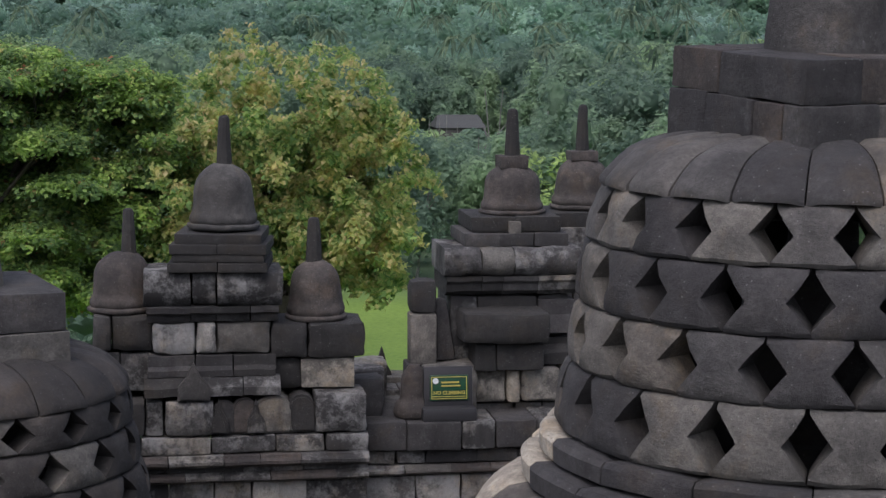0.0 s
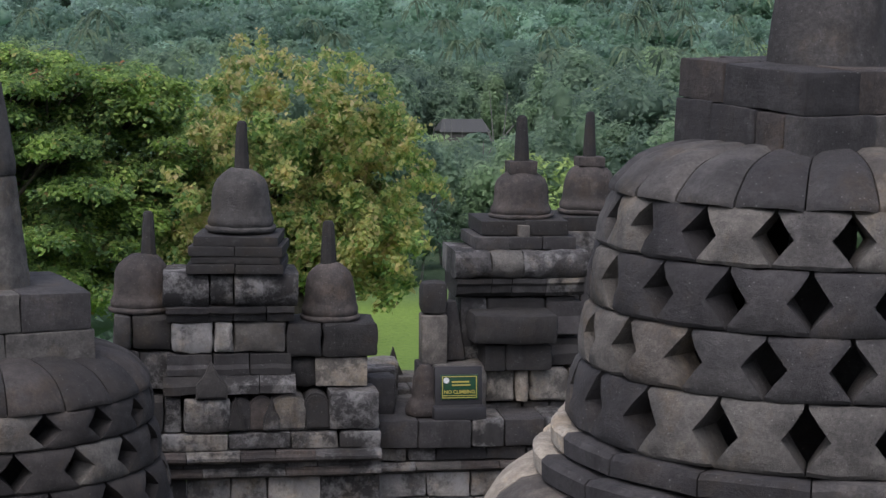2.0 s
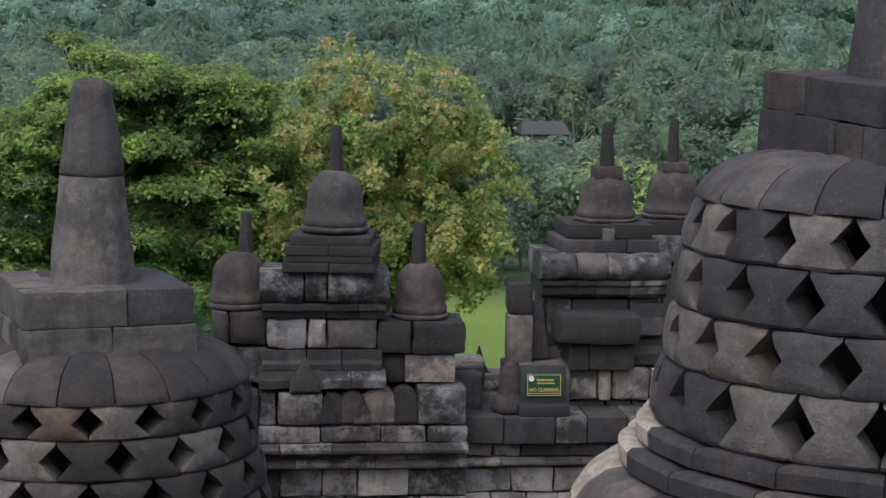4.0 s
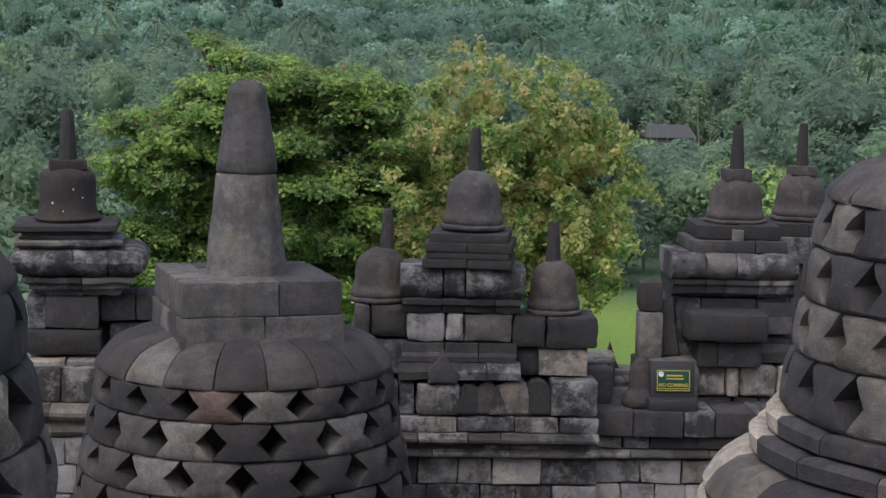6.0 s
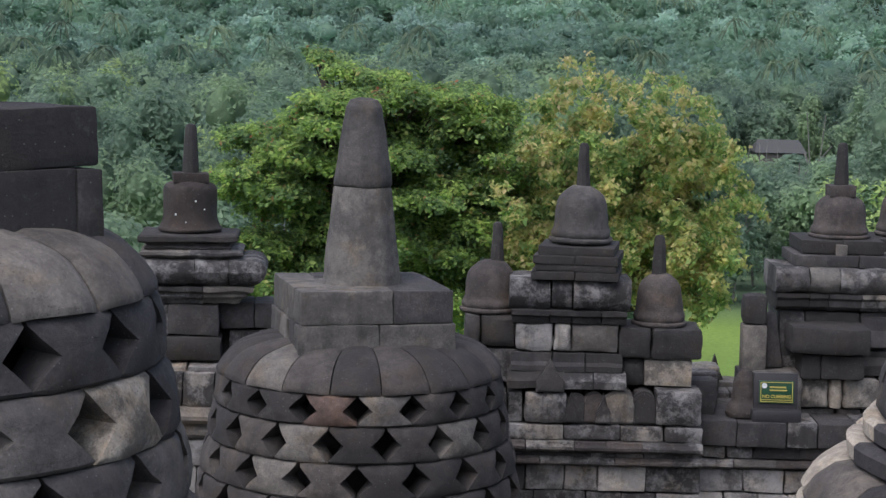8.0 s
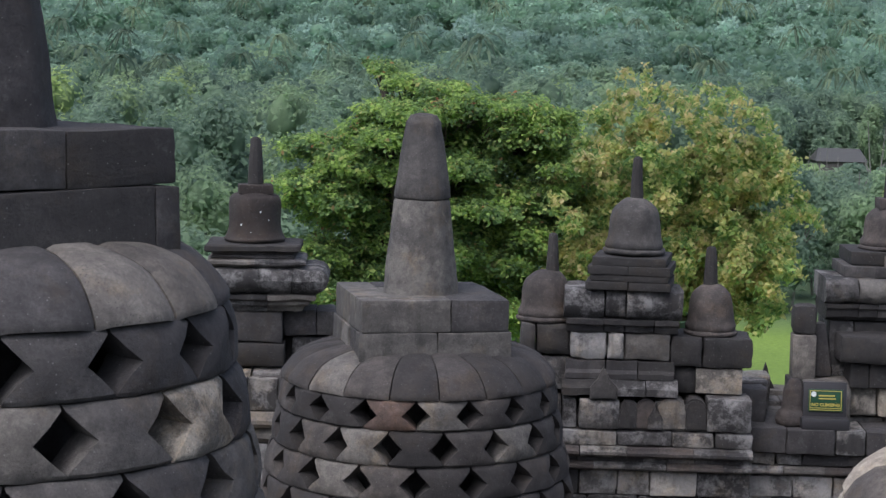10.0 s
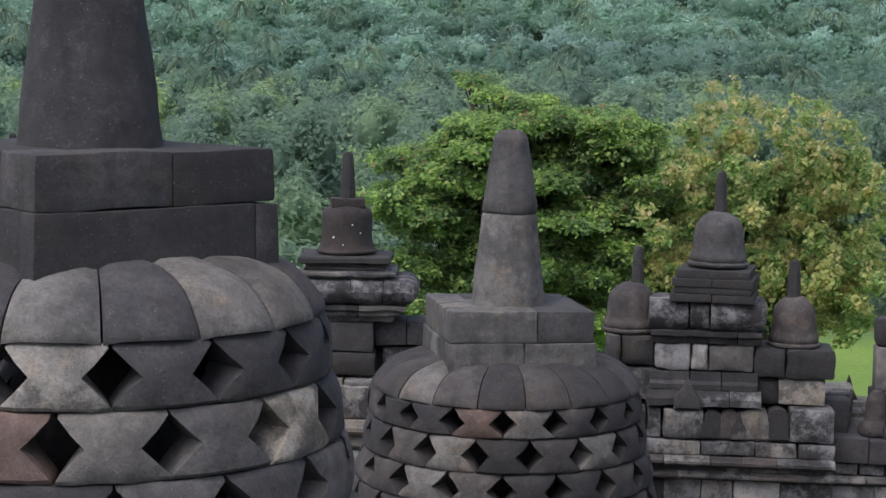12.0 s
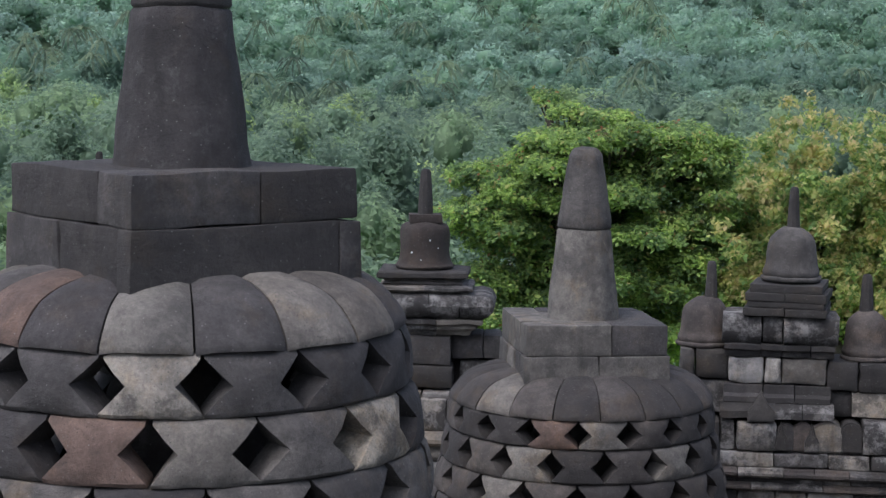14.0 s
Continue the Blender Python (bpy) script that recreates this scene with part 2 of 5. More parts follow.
def block(w, d, h, bevel=0.018, wear=0.008, seed=0.0, taper=0.0):
    """A hewn block with worn edges: centred on x, front at y = 0, base at z = 0. taper: how far the top draws in."""
    bm = bmesh.new()
    bmesh.ops.create_cube(bm, size=1)
    for v in bm.verts:
        k = taper if v.co.z > 0 else 0.0
        v.co = Vector((v.co.x * (w - 2 * k), (v.co.y + 0.5) * d + (k if v.co.y < 0 else 0), (v.co.z + 0.5) * h))
    bmesh.ops.bevel(bm, geom=bm.edges[:], offset=min(bevel, h * 0.3, w * 0.3), segments=2, affect="EDGES", profile=0.6)
    rough_up(bm, wear, 5.0, seed)
    return bm


def course(parent, x0, x1, z0, z1, y0, depth, widths, material, jut=0.018, bevel=0.022, name="stone", taper=0.0, wear=0.014):
    """A row of blocks from x0 to x1, of about the widths given in turn, front at y0."""
    total, joint = sum(widths), 0.006
    x = x0
    for w in widths:
        span = (x1 - x0) * w / total
        s = rng.random() * 40
        mat = material[int(s * 7) % len(material)] if isinstance(material, list) else material
        bm = block(span - joint, depth, z1 - z0 - joint, bevel, wear, s, taper)
        bmesh.ops.subdivide_edges(bm, edges=[e for e in bm.edges if e.calc_length() > 0.1 and abs((e.verts[0].co - e.verts[1].co).y) < 0.1], cuts=2, use_grid_fill=True)
        rough_up(bm, 0.011, 12.0, s + 3)
        ob = part(name, bm, mat, parent)
        ob.location = (x + span / 2, y0 + rng.uniform(-jut, jut), z0)
        x += span


def some_widths(count, spread=0.35):
    return [rng.uniform(1 - spread, 1 + spread) for _ in range(count)]


def moulding(parent, x0, x1, profile, widths, material, back=0.3, name="moulding_stone", wear=0.009):
    """A moulded course: the profile is (out, z) from below upwards, out towards the viewer (negative y)."""
    total, x = sum(widths), x0
    for w in widths:
        span = (x1 - x0) * w / total
        bm = bmesh.new()
        pts = [(-o, z) for o, z in profile] + [(back, profile[-1][1]), (back, profile[0][1])]
        rows = []
        for i in range(9):
            xx = x + 0.003 + (span - 0.006) * i / 8
            rows.append([bm.verts.new((xx, y, z)) for y, z in pts])
        n = len(pts)
        for a, b in zip(rows, rows[1:]):
            for i in range(n):
                bm.faces.new((a[i], a[(i + 1) % n], b[(i + 1) % n], b[i]))
        bm.faces.new(rows[0][::-1])
        bm.faces.new(rows[-1])
        bmesh.ops.recalc_face_normals(bm, faces=bm.faces[:])
        rough_up(bm, wear, 7.0, rng.random() * 40)
        mat = material[rng.randrange(len(material))] if isinstance(material, list) else material
        part(name, bm, mat, parent)
        x += span


def lathe(profile, segments=40, wear=0.01, seed=0.0, square=False):
    """A turned body of (radius, z) from below upwards."""
    bm = bmesh.new()
    rings = []
    for r, z in profile:
        ring = []
        for i in range(segments):
            a = 2 * math.pi * i / segments
            k = 1.0
            if square:
                k = 1 / max(abs(math.cos(a)), abs(math.sin(a)), 0.75)
            ring.append(bm.verts.new((r * k * math.cos(a), r * k * math.sin(a), z)))
        rings.append(ring)
    for a, b in zip(rings, rings[1:]):
        for i in range(segments):
            bm.faces.new((a[i], a[(i + 1) % segments], b[(i + 1) % segments], b[i]))
    bm.faces.new(rings[0][::-1])
    bm.faces.new(rings[-1])
    rough_up(bm, wear, 5.0, seed)
    return bm


def smooth_profile(points, steps=4):
    """Catmull-Rom through (r, z) points."""
    out = []
    p = [points[0]] + points + [points[-1]]
    for i in range(1, len(p) - 2):
        for k in range(steps):
            t = k / steps
            out.append(tuple(0.5 * (2 * p[i][j] + (p[i + 1][j] - p[i - 1][j]) * t + (2 * p[i - 1][j] - 5 * p[i][j] + 4 * p[i + 1][j] - p[i + 2][j]) * t * t
                                    + (3 * p[i][j] - p[i - 1][j] - 3 * p[i + 1][j] + p[i + 2][j]) * t ** 3) for j in (0, 1)))
    return out + [points[-1]]


def tube(bm, points, radii, sides=7):
    rings = []
    for i, (p, r) in enumerate(zip(points, radii)):
        d = (points[min(i + 1, len(points) - 1)] - points[max(i - 1, 0)]).normalized()
        u = d.orthogonal().normalized()
        w = d.cross(u)
        rings.append([bm.verts.new(p + (u * math.cos(6.2832 * k / sides) + w * math.sin(6.2832 * k / sides)) * r) for k in range(sides)])
    for a, b in zip(rings, rings[1:]):
        for k in range(sides):
            bm.faces.new((a[k], a[(k + 1) % sides], b[(k + 1) % sides], b[k]))


def quads_object(name, centres, along, across, material, parent=None, bend=None):
    """One mesh of many leaf blades: pointed quads, each by centre, half length and half width vectors."""
    n = len(centres)
    v = np.empty((n, 4, 3))
    v[:, 0], v[:, 2] = centres - along, centres + along
    lift = 0 if bend is None else bend
    v[:, 1], v[:, 3] = centres - across + lift, centres + across + lift
    me = bpy.data.meshes.new(name)
    me.vertices.add(n * 4)
    me.vertices.foreach_set("co", v.ravel())
    me.loops.add(n * 4)
    me.loops.foreach_set("vertex_index", np.arange(n * 4))
    me.polygons.add(n)
    me.polygons.foreach_set("loop_start", np.arange(n) * 4)
    me.polygons.foreach_set("loop_total", np.full(n, 4))
    me.update()
    me.materials.append(material)
    ob = new(name, me)
    ob.parent = parent
    return ob


def sprays_object(name, centres, along, across, tones, material, label, category="woodland"):
    """One mesh of many small three-cornered leaf sprays."""
    n = len(centres)
    v = np.stack([centres - along + across, centres - along - across, centres + along], 1)
    me = bpy.data.meshes.new(name)
    me.vertices.add(n * 3)
    me.vertices.foreach_set("co", v.ravel())
    me.loops.add(n * 3)
    me.loops.foreach_set("vertex_index", np.arange(n * 3))
    me.polygons.add(n)
    me.polygons.foreach_set("loop_start", np.arange(n) * 3)
    me.polygons.foreach_set("loop_total", np.full(n, 3))
    me.attributes.new("tone", "FLOAT", "FACE").data.foreach_set("value", np.asarray(tones, dtype=np.float32))
    me.update()
    me.materials.append(material)
    tagged(new(name, me), label, category, kind="stuff")


def unit(v):
    return v / np.maximum(np.linalg.norm(v, axis=1, keepdims=True), 1e-9)


# ---- ground, monument, terraces ----
CENTRE = Vector((8.3, -8.9, 0))
GROUND_Z = -14.0


def height_at(x, y):
    r = np.hypot(x, y + 0.0)
    k = np.clip((r - 250) / 480, 0, 1)
    hill = 62 * k * k * (3 - 2 * k)
    wave = 5 * np.sin(x / 90 + 1) * np.cos(y / 120) * np.clip((r - 200) / 300, 0, 1)
    return GROUND_Z + hill + wave


def build_ground():
    radii = np.concatenate([np.linspace(0, 260, 27), np.linspace(275, 1100, 45), np.array([1400, 1900, 2600, 3600, 4800])])
    seg = 120
    bm = bmesh.new()
    rows = []
    for r in radii:
        ring = []
        for i in range(seg):
            a = 2 * math.pi * i / seg
            x, y = r * math.sin(a), r * math.cos(a)
            ring.append(bm.verts.new((x, y, float(height_at(x, y)))))
        rows.append(ring)
    for a, b in zip(rows[1:], rows[2:]):
        for i in range(seg):
            bm.faces.new((a[i], b[i], b[(i + 1) % seg], a[(i + 1) % seg]))
    bm.faces.new(rows[1])
    for v in rows[0]:
        bm.verts.remove(v)
    bmesh.ops.recalc_face_normals(bm, faces=bm.faces[:])
    ob = part("ground", bm, GRASS, None, "mown green lawn running back under wooded hills", True)
    tagged(ob, category="ground", kind="structure")


build_ground()


def drum(name, r, z0, z1, label):
    bm = lathe([(r + 0.05, z0), (r + 0.05, z1 - 0.22), (r + 0.14, z1 - 0.2), (r + 0.14, z1)], 160, 0.006)
    ob = part(name, bm, FLOOR, None, label)
    ob.location = (CENTRE.x, CENTRE.y, 0)
    tagged(ob, category="terrace", kind="structure")


drum("terrace_1", 15.4, -1.75, 1.2, "round upper stone terrace of the monument")
drum("terrace_2", 21.4, -1.75, -0.35, "round middle stone terrace carrying perforated stupas")


def big_box(name, x0, x1, y0, y1, z0, z1, label):
    bm = bmesh.new()
    bmesh.ops.create_cube(bm, size=1)
    for v in bm.verts:
        v.co = Vector((x0 if v.co.x < 0 else x1, y0 if v.co.y < 0 else y1, z0 if v.co.z < 0 else z1))
    ob = part(name, bm, FLOOR, None, label)
    tagged(ob, category="terrace", kind="structure")


big_box("plateau", -26, 42, -42, 18.9, GROUND_Z, -1.75, "square stone plateau under the round terraces")
big_box("gallery", -31, 47, -47, 24.0, GROUND_Z - 0.1, -6.5, "lower square gallery of the stone monument")


# ---- perforated stupas ----
def hourglass(r0, r1, z0, z1, half, waist, depth, seed):
    """A block of the lattice bell: hourglass outline, front on the bell's curve about the z axis, at azimuth 0 (towards -y)."""
    bm = bmesh.new()
    h = z1 - z0 - 0.008
    levels = [(0.0, 1.0), (0.07, 0.985), (0.28, 0.985 - (0.985 - waist) * 0.48), (0.5, waist), (0.72, 0.96 - (0.96 - waist) * 0.48), (0.93, 0.96), (1.0, 0.97)]
    cols = 6
    front, back = [], []
    for t, k in levels:
        r = r0 + (r1 - r0) * t + 0.02 * math.sin(math.pi * t)
        fr, bk = [], []
        for i in range(cols + 1):
            u = (2 * i / cols - 1)
            a = half * k * u * (1 + 0.07 * noise.noise(Vector((t * 2.5, seed * 2.1, math.copysign(3.0, u)))))
            edge = 0.014 * (max(0, abs(u) - 0.66) / 0.34) ** 2 + 0.018 * (max(0, abs(2 * t - 1) - 0.8) / 0.2) ** 2
            rr = r - edge + noise.noise(Vector((a * 5 + seed, t * 2.0, seed * 1.3))) * 0.02
            fr.append(bm.verts.new((rr * math.sin(a), -rr * math.cos(a), z0 + 0.004 + h * t + noise.noise(Vector((a * 9, t * 5 + seed, 2.0))) * 0.011)))
            rb = r - depth
            bk.append(bm.verts.new((rb * math.sin(a), -rb * math.cos(a), z0 + 0.004 + h * t)))
        front.append(fr)
        back.append(bk)
    for j in range(len(levels) - 1):
        for i in range(cols):
            bm.faces.new((front[j][i], front[j][i + 1], front[j + 1][i + 1], front[j + 1][i]))
            bm.faces.new((back[j][i + 1], back[j][i], back[j + 1][i], back[j + 1][i + 1]))
        bm.faces.new((back[j][0], front[j][0], front[j + 1][0], back[j + 1][0]))
        bm.faces.new((front[j][cols], back[j][cols], back[j + 1][cols], front[j + 1][cols]))
    for i in range(cols):
        bm.faces.new((back[0][i], back[0][i + 1], front[0][i + 1], front[0][i]))
        bm.faces.new((front[-1][i], front[-1][i + 1], back[-1][i + 1], back[-1][i]))
    return bm


def arc_stone(profile, half, seed, depth=0.2, cols=6):
    """A stone of a ring: (radius, z) profile from below upwards, swept over an angle, with a worn, slightly pillowed face."""
    bm = bmesh.new()
    rows, backs = [], []
    n = len(profile)
    for j, (r, z) in enumerate(profile):
        t = j / (n - 1)
        row, bk = [], []
        for i in range(cols + 1):
            u = 2 * i / cols - 1
            a = half * u
            edge = 0.027 * (max(0, abs(u) - 0.5) / 0.5) ** 2
            rr = r - edge + noise.noise(Vector((a * 5 + seed, t * 2.0, seed))) * 0.014
            row.append(bm.verts.new((rr * math.sin(a), -rr * math.cos(a), z - edge * 0.6)))
            rb = max(r - depth, 0.05)
            bk.append(bm.verts.new((rb * math.sin(a), -rb * math.cos(a), z - depth * 0.4 * t)))
        rows.append(row)
        backs.append(bk)
    for j in range(n - 1):
        for i in range(cols):
            bm.faces.new((rows[j][i], rows[j][i + 1], rows[j + 1][i + 1], rows[j + 1][i]))
        bm.faces.new((backs[j][0], rows[j][0], rows[j + 1][0], backs[j + 1][0]))
        bm.faces.new((rows[j][cols], backs[j][cols], backs[j + 1][cols], rows[j + 1][cols]))
    for i in range(cols):
        bm.faces.new((backs[0][i], backs[0][i + 1], rows[0][i + 1], rows[0][i]))
        bm.faces.new((rows[-1][i], rows[-1][i + 1], backs[-1][i + 1], backs[-1][i]))
    return bm


def ring_of(parent, name, maker, count, start, material, variants=3, marks=None):
    """Blocks round a ring: a few meshes shared in turn, each block an object of its own."""
    meshes = []
    for k in range(variants):
        bm = maker(rng.random() * 50)
        me = bpy.data.meshes.new(name)
        bm.to_mesh(me)
        bm.free()
        soften(me, 38)
        me.materials.append(material)
        meshes.append(me)
    for i in range(count):
        me = meshes[rng.randrange(variants)]
        odd = (marks or {}).get(i, (marks or {}).get(i - count))
        if odd:
            me = me.copy()
            me.materials[0] = odd
        ob = new(name, me)
        ob.parent = parent
        ob.rotation_euler = (0, 0, start + 2 * math.pi * i / count)


def spire(parent, base, top, z0, z1, turn, split, seed, material):
    """An eight-sided tapering pinnacle of two stones, with a rounded head."""
    hgt = z1 - z0

    def w(z):
        return base + (top - base) * (z - z0) / hgt

    zs = z0 + split * hgt
    lower = [(w(z0 - 0.02), z0 - 0.02), (w(z0 + hgt * 0.1), z0 + hgt * 0.1), (w((z0 + zs) / 2), (z0 + zs) / 2), (w(zs) + 0.004, zs - 0.02), (w(zs) - 0.008, zs)]
    upper = [(w(zs) - 0.012, zs + 0.002), (w(zs) + 0.002, zs + 0.02), (w((z1 + zs) / 2), (z1 + zs) / 2), (w(z1) * 1.02, z1 - 0.16), (w(z1) * 0.94, z1 - 0.07), (w(z1) * 0.72, z1 - 0.015), (w(z1) * 0.35, z1)]
    for nm, prof in (("spire_lower", lower), ("spire_upper", upper)):
        rings = [(a[0] + (b[0] - a[0]) * i / 4, a[1] + (b[1] - a[1]) * i / 4) for a, b in zip(prof, prof[1:]) for i in range(4)] + [prof[-1]]
        bm = lathe(rings, 40, 0.0)
        for v in bm.verts:
            # flat sides with rounded arrises
            a = math.atan2(v.co.y, v.co.x)
            off = (a + math.pi / 8) % (math.pi / 4) - math.pi / 8
            k = min(math.cos(math.pi / 8) / math.cos(math.pi / 8 - abs(off)), 1.0) if abs(off) > 0.09 else math.cos(math.pi / 8) / math.cos(math.pi / 8 - 0.09)
            v.co.x, v.co.y = v.co.x * k, v.co.y * k
        rough_up(bm, 0.012, 3.5, seed)
        rough_up(bm, 0.006, 14.0, seed + 2)
        ob = part(nm, bm, material[nm == "spire_upper"], parent, smooth=True)
        ob.rotation_euler = (0, 0, turn + math.pi / 8)


def slab_course(parent, side, z0, z1, turn, cuts, flare, widths, stones, lean=0.0):
    """A square course of hewn blocks with butted joints. cuts: where each side is split; stones: a material for each block in turn;
    widths: how deep the blocks of each side are; lean: how far the course has sunk towards -y."""
    h = side / 2
    sunk = Matrix.Translation((0, 0, z0)) @ Matrix.Rotation(lean, 4, "X") @ Matrix.Translation((0, 0, -z0))
    count = 0
    for k in range(4):
        a = turn + k * math.pi / 2
        width = widths[k]
        marks = [-h] + [h * c for c in cuts[k]] + [h - widths[(k + 1) % 4]]
        for m0, m1 in zip(marks, marks[1:]):
            bm = block(m1 - m0 - 0.002, width - 0.002, z1 - z0 - 0.003, 0.012, 0.0, 1.0, flare)
            bmesh.ops.subdivide_edges(bm, edges=[e for e in bm.edges if e.calc_length() > 0.12], cuts=3, use_grid_fill=True)
            seed = rng.random() * 40
            rough_up(bm, 0.01, 2.5, seed)
            rough_up(bm, 0.007, 15.0, seed + 5)
            ob = part("slab_stone", bm, stones[count % len(stones)], parent)
            c = Vector(((m0 + m1) / 2, -h + rng.uniform(-0.006, 0.006), z0))
            ob.matrix_basis = sunk @ Matrix.Translation(Matrix.Rotation(a, 3, "Z") @ c) @ Matrix.Rotation(a, 4, "Z")
            count += 1
    bm = block(side - widths[1] - widths[3], side - widths[0] - widths[2], z1 - z0 - 0.01, 0.01, 0.0, 1.0)
    ob = part("slab_core", bm, stones[0], parent)
    mid = Vector(((widths[3] - widths[1]) / 2, -h + widths[0], z0))
    ob.matrix_basis = sunk @ Matrix.Translation(Matrix.Rotation(turn, 3, "Z") @ mid) @ Matrix.Rotation(turn, 4, "Z")


def perforated_stupa(x, y, floor, top, radii, joints, around, cap_count, turn, start, cap_start, marks, slabs, spire_base, label, lower, upper, pinnacle, cream=0, lean=0.0, bell=None):
    """Bell of hourglass blocks on a lotus base, closed by a cap ring, a square slab of two courses and a pinnacle.
    top: height of the slab's upper side; radii, joints: the bell's courses from the cap joint downwards."""
    ob = thing("perforated_stupa", pose(x, y, floor), label, "stupa", "perforated stupas on the round terraces")
    bell = bell or BELL
    z = [j - floor for j in joints]
    t = top - floor
    # base rings and lotus cushion
    zb, rb = z[-1], radii[-1]
    ring_a = [(rb + 0.04, zb - 0.13), (rb + 0.075, zb - 0.11), (rb + 0.075, zb - 0.03), (rb + 0.05, zb - 0.004), (rb - 0.1, zb)]
    ring_b = [(rb + 0.14, zb - 0.27), (rb + 0.17, zb - 0.25), (rb + 0.17, zb - 0.16), (rb + 0.14, zb - 0.134), (rb - 0.02, zb - 0.132)]
    cushion = [(rb + 0.42, zb - 0.55), (rb + 0.44, zb - 0.48), (rb + 0.37, zb - 0.38), (rb + 0.26, zb - 0.3), (rb + 0.14, zb - 0.274), (rb, zb - 0.272)]
    plinth = [(rb + 0.46, 0.0), (rb + 0.46, zb - 0.58), (rb + 0.44, zb - 0.555), (rb + 0.2, zb - 0.553)]
    for nm, prof, cnt, dep in (("base_stone", ring_a, 16, 0.3), ("base_stone", ring_b, 16, 0.35), ("lotus_stone", cushion, 14, 0.4), ("plinth_stone", plinth, 14, 0.4)):
        before = set(ob.children)
        ring_of(ob, nm, lambda s, p=prof, c=cnt, d=dep: arc_stone(p, math.pi / c * 0.985, s, d), cnt, rng.random(), bell)
        if cream:
            for o in ob.children:
                if o not in before:
                    ang = (o.rotation_euler[2] + math.pi) % (2 * math.pi) - math.pi
                    if -1.8 < ang - cream < -0.42:
                        o.data = o.data.copy()
                        o.data.materials[0] = CREAM
    # lattice courses
    for k in range(len(z) - 1):
        half = math.pi / around * 0.985
        r_top, r_bot = radii[k], radii[k + 1]
        ring_of(ob, "bell_stone", lambda s, a=r_bot, b=r_top, c=z[k + 1], d=z[k], e=half: hourglass(a, b, c, d, e, 0.47, 0.25, s),
                around, start + (math.pi / around if k % 2 else 0), bell, 5, {i: m for (kk, i), m in marks.items() if kk == k})
    # cap ring
    zc, rc = z[0], radii[0]
    side, low_h, up_h = slabs
    slab_h = low_h + up_h
    zs = t - slab_h
    rise = zs - zc
    prof = [(rc + 0.012, zc + 0.004), (rc + 0.012, zc + 0.04), (rc - 0.035, zc + rise * 0.4), (rc - 0.13, zc + rise * 0.74), (rc - 0.27, zc + rise * 0.96), (rc - 0.46, zc + rise * 1.1), (rc - 0.7, zc + rise * 1.14)]
    ring_of(ob, "cap_stone", lambda s: arc_stone(smooth_profile(prof, 2), math.pi / cap_count * 0.974, s, 0.25), cap_count, cap_start, bell, 4, {i: m for (kk, i), m in marks.items() if kk == "cap"})
    # inner floor and core that close the hollow from above
    part("cap_core", lathe([(0.5, zc + 0.05), (0.5, zs - 0.02)], 24, 0.0), SLAB, ob)
    slab_course(ob, side * 1.05, zs - 0.05, zs + low_h, turn, lower[0], 0.005, *lower[1:], lean)
    slab_course(ob, side * 1.015, zs + low_h + 0.002, t, turn, upper[0], 0.004, *upper[1:], lean)
    spire(ob, spire_base / 2 / math.cos(math.pi / 8), 0.172, t, t + 1.56, turn, 0.52, rng.random() * 9, pinnacle)
    return ob


perforated_stupa(*(3.630, 9.905, -0.35, 2.625, [1.105, 1.191, 1.229, 1.277, 1.335], [1.953, 1.674, 1.366, 1.06, 0.724]), around=19, cap_count=20, turn=radians(17.0), start=radians(-22.1), cap_start=radians(-15.4), marks={(0, -1): LIGHT, (0, 1): LIGHT, (2, -4): LIGHT, (0, -3): LIGHT, (3, -1): LIGHT, (3, 0): LIGHT, (3, -2): LIGHT},
                 slabs=(1.1, 0.214, 0.216), spire_base=0.62, label="dark andesite perforated stupa with diamond openings on the terrace", cream=radians(-62), lean=radians(3),
                 lower=([[], [0.1], [], [-0.4, 0.3]], (0.16, 0.71, 0.16, 0.16), [SLAB, SLAB, BROWN, SLAB]), upper=([[], [], [-0.2], []], (0.7, 0.78, 0.3, 0.24), [SLAB, BROWN, SLAB]), pinnacle=(SLAB, SLAB))
perforated_stupa(*(-2.737, 7.021, -0.35, 2.600, [1.17, 1.23, 1.295, 1.34, 1.38], [1.775, 1.471, 1.158, 0.848, 0.528]), around=15, cap_count=16, turn=radians(47), start=radians(9.5), cap_start=radians(8.2), marks={(0, 0): PALE, (1, -1): RUST, (1, 2): PALE, (1, 0): LIGHT, ("cap", 2): LIGHT, ("cap", 0): GREY, ("cap", -2): RUST},
                 slabs=(1.3, 0.27, 0.27), spire_base=0.70, label="dark perforated stupa with one pale and one brown lattice block",
                 lower=([[], [], [0.1], [-0.1]], (0.14, 0.14, 0.14, 0.14), [SOOT, SLAB, SLAB, SLAB, SLAB, SOOT]), upper=([[], [], [], []], (0.35, 0.59, 0.35, 0.35), [SLAB, SOOT, SLAB, SOOT]), pinnacle=(SLAB, SLAB))
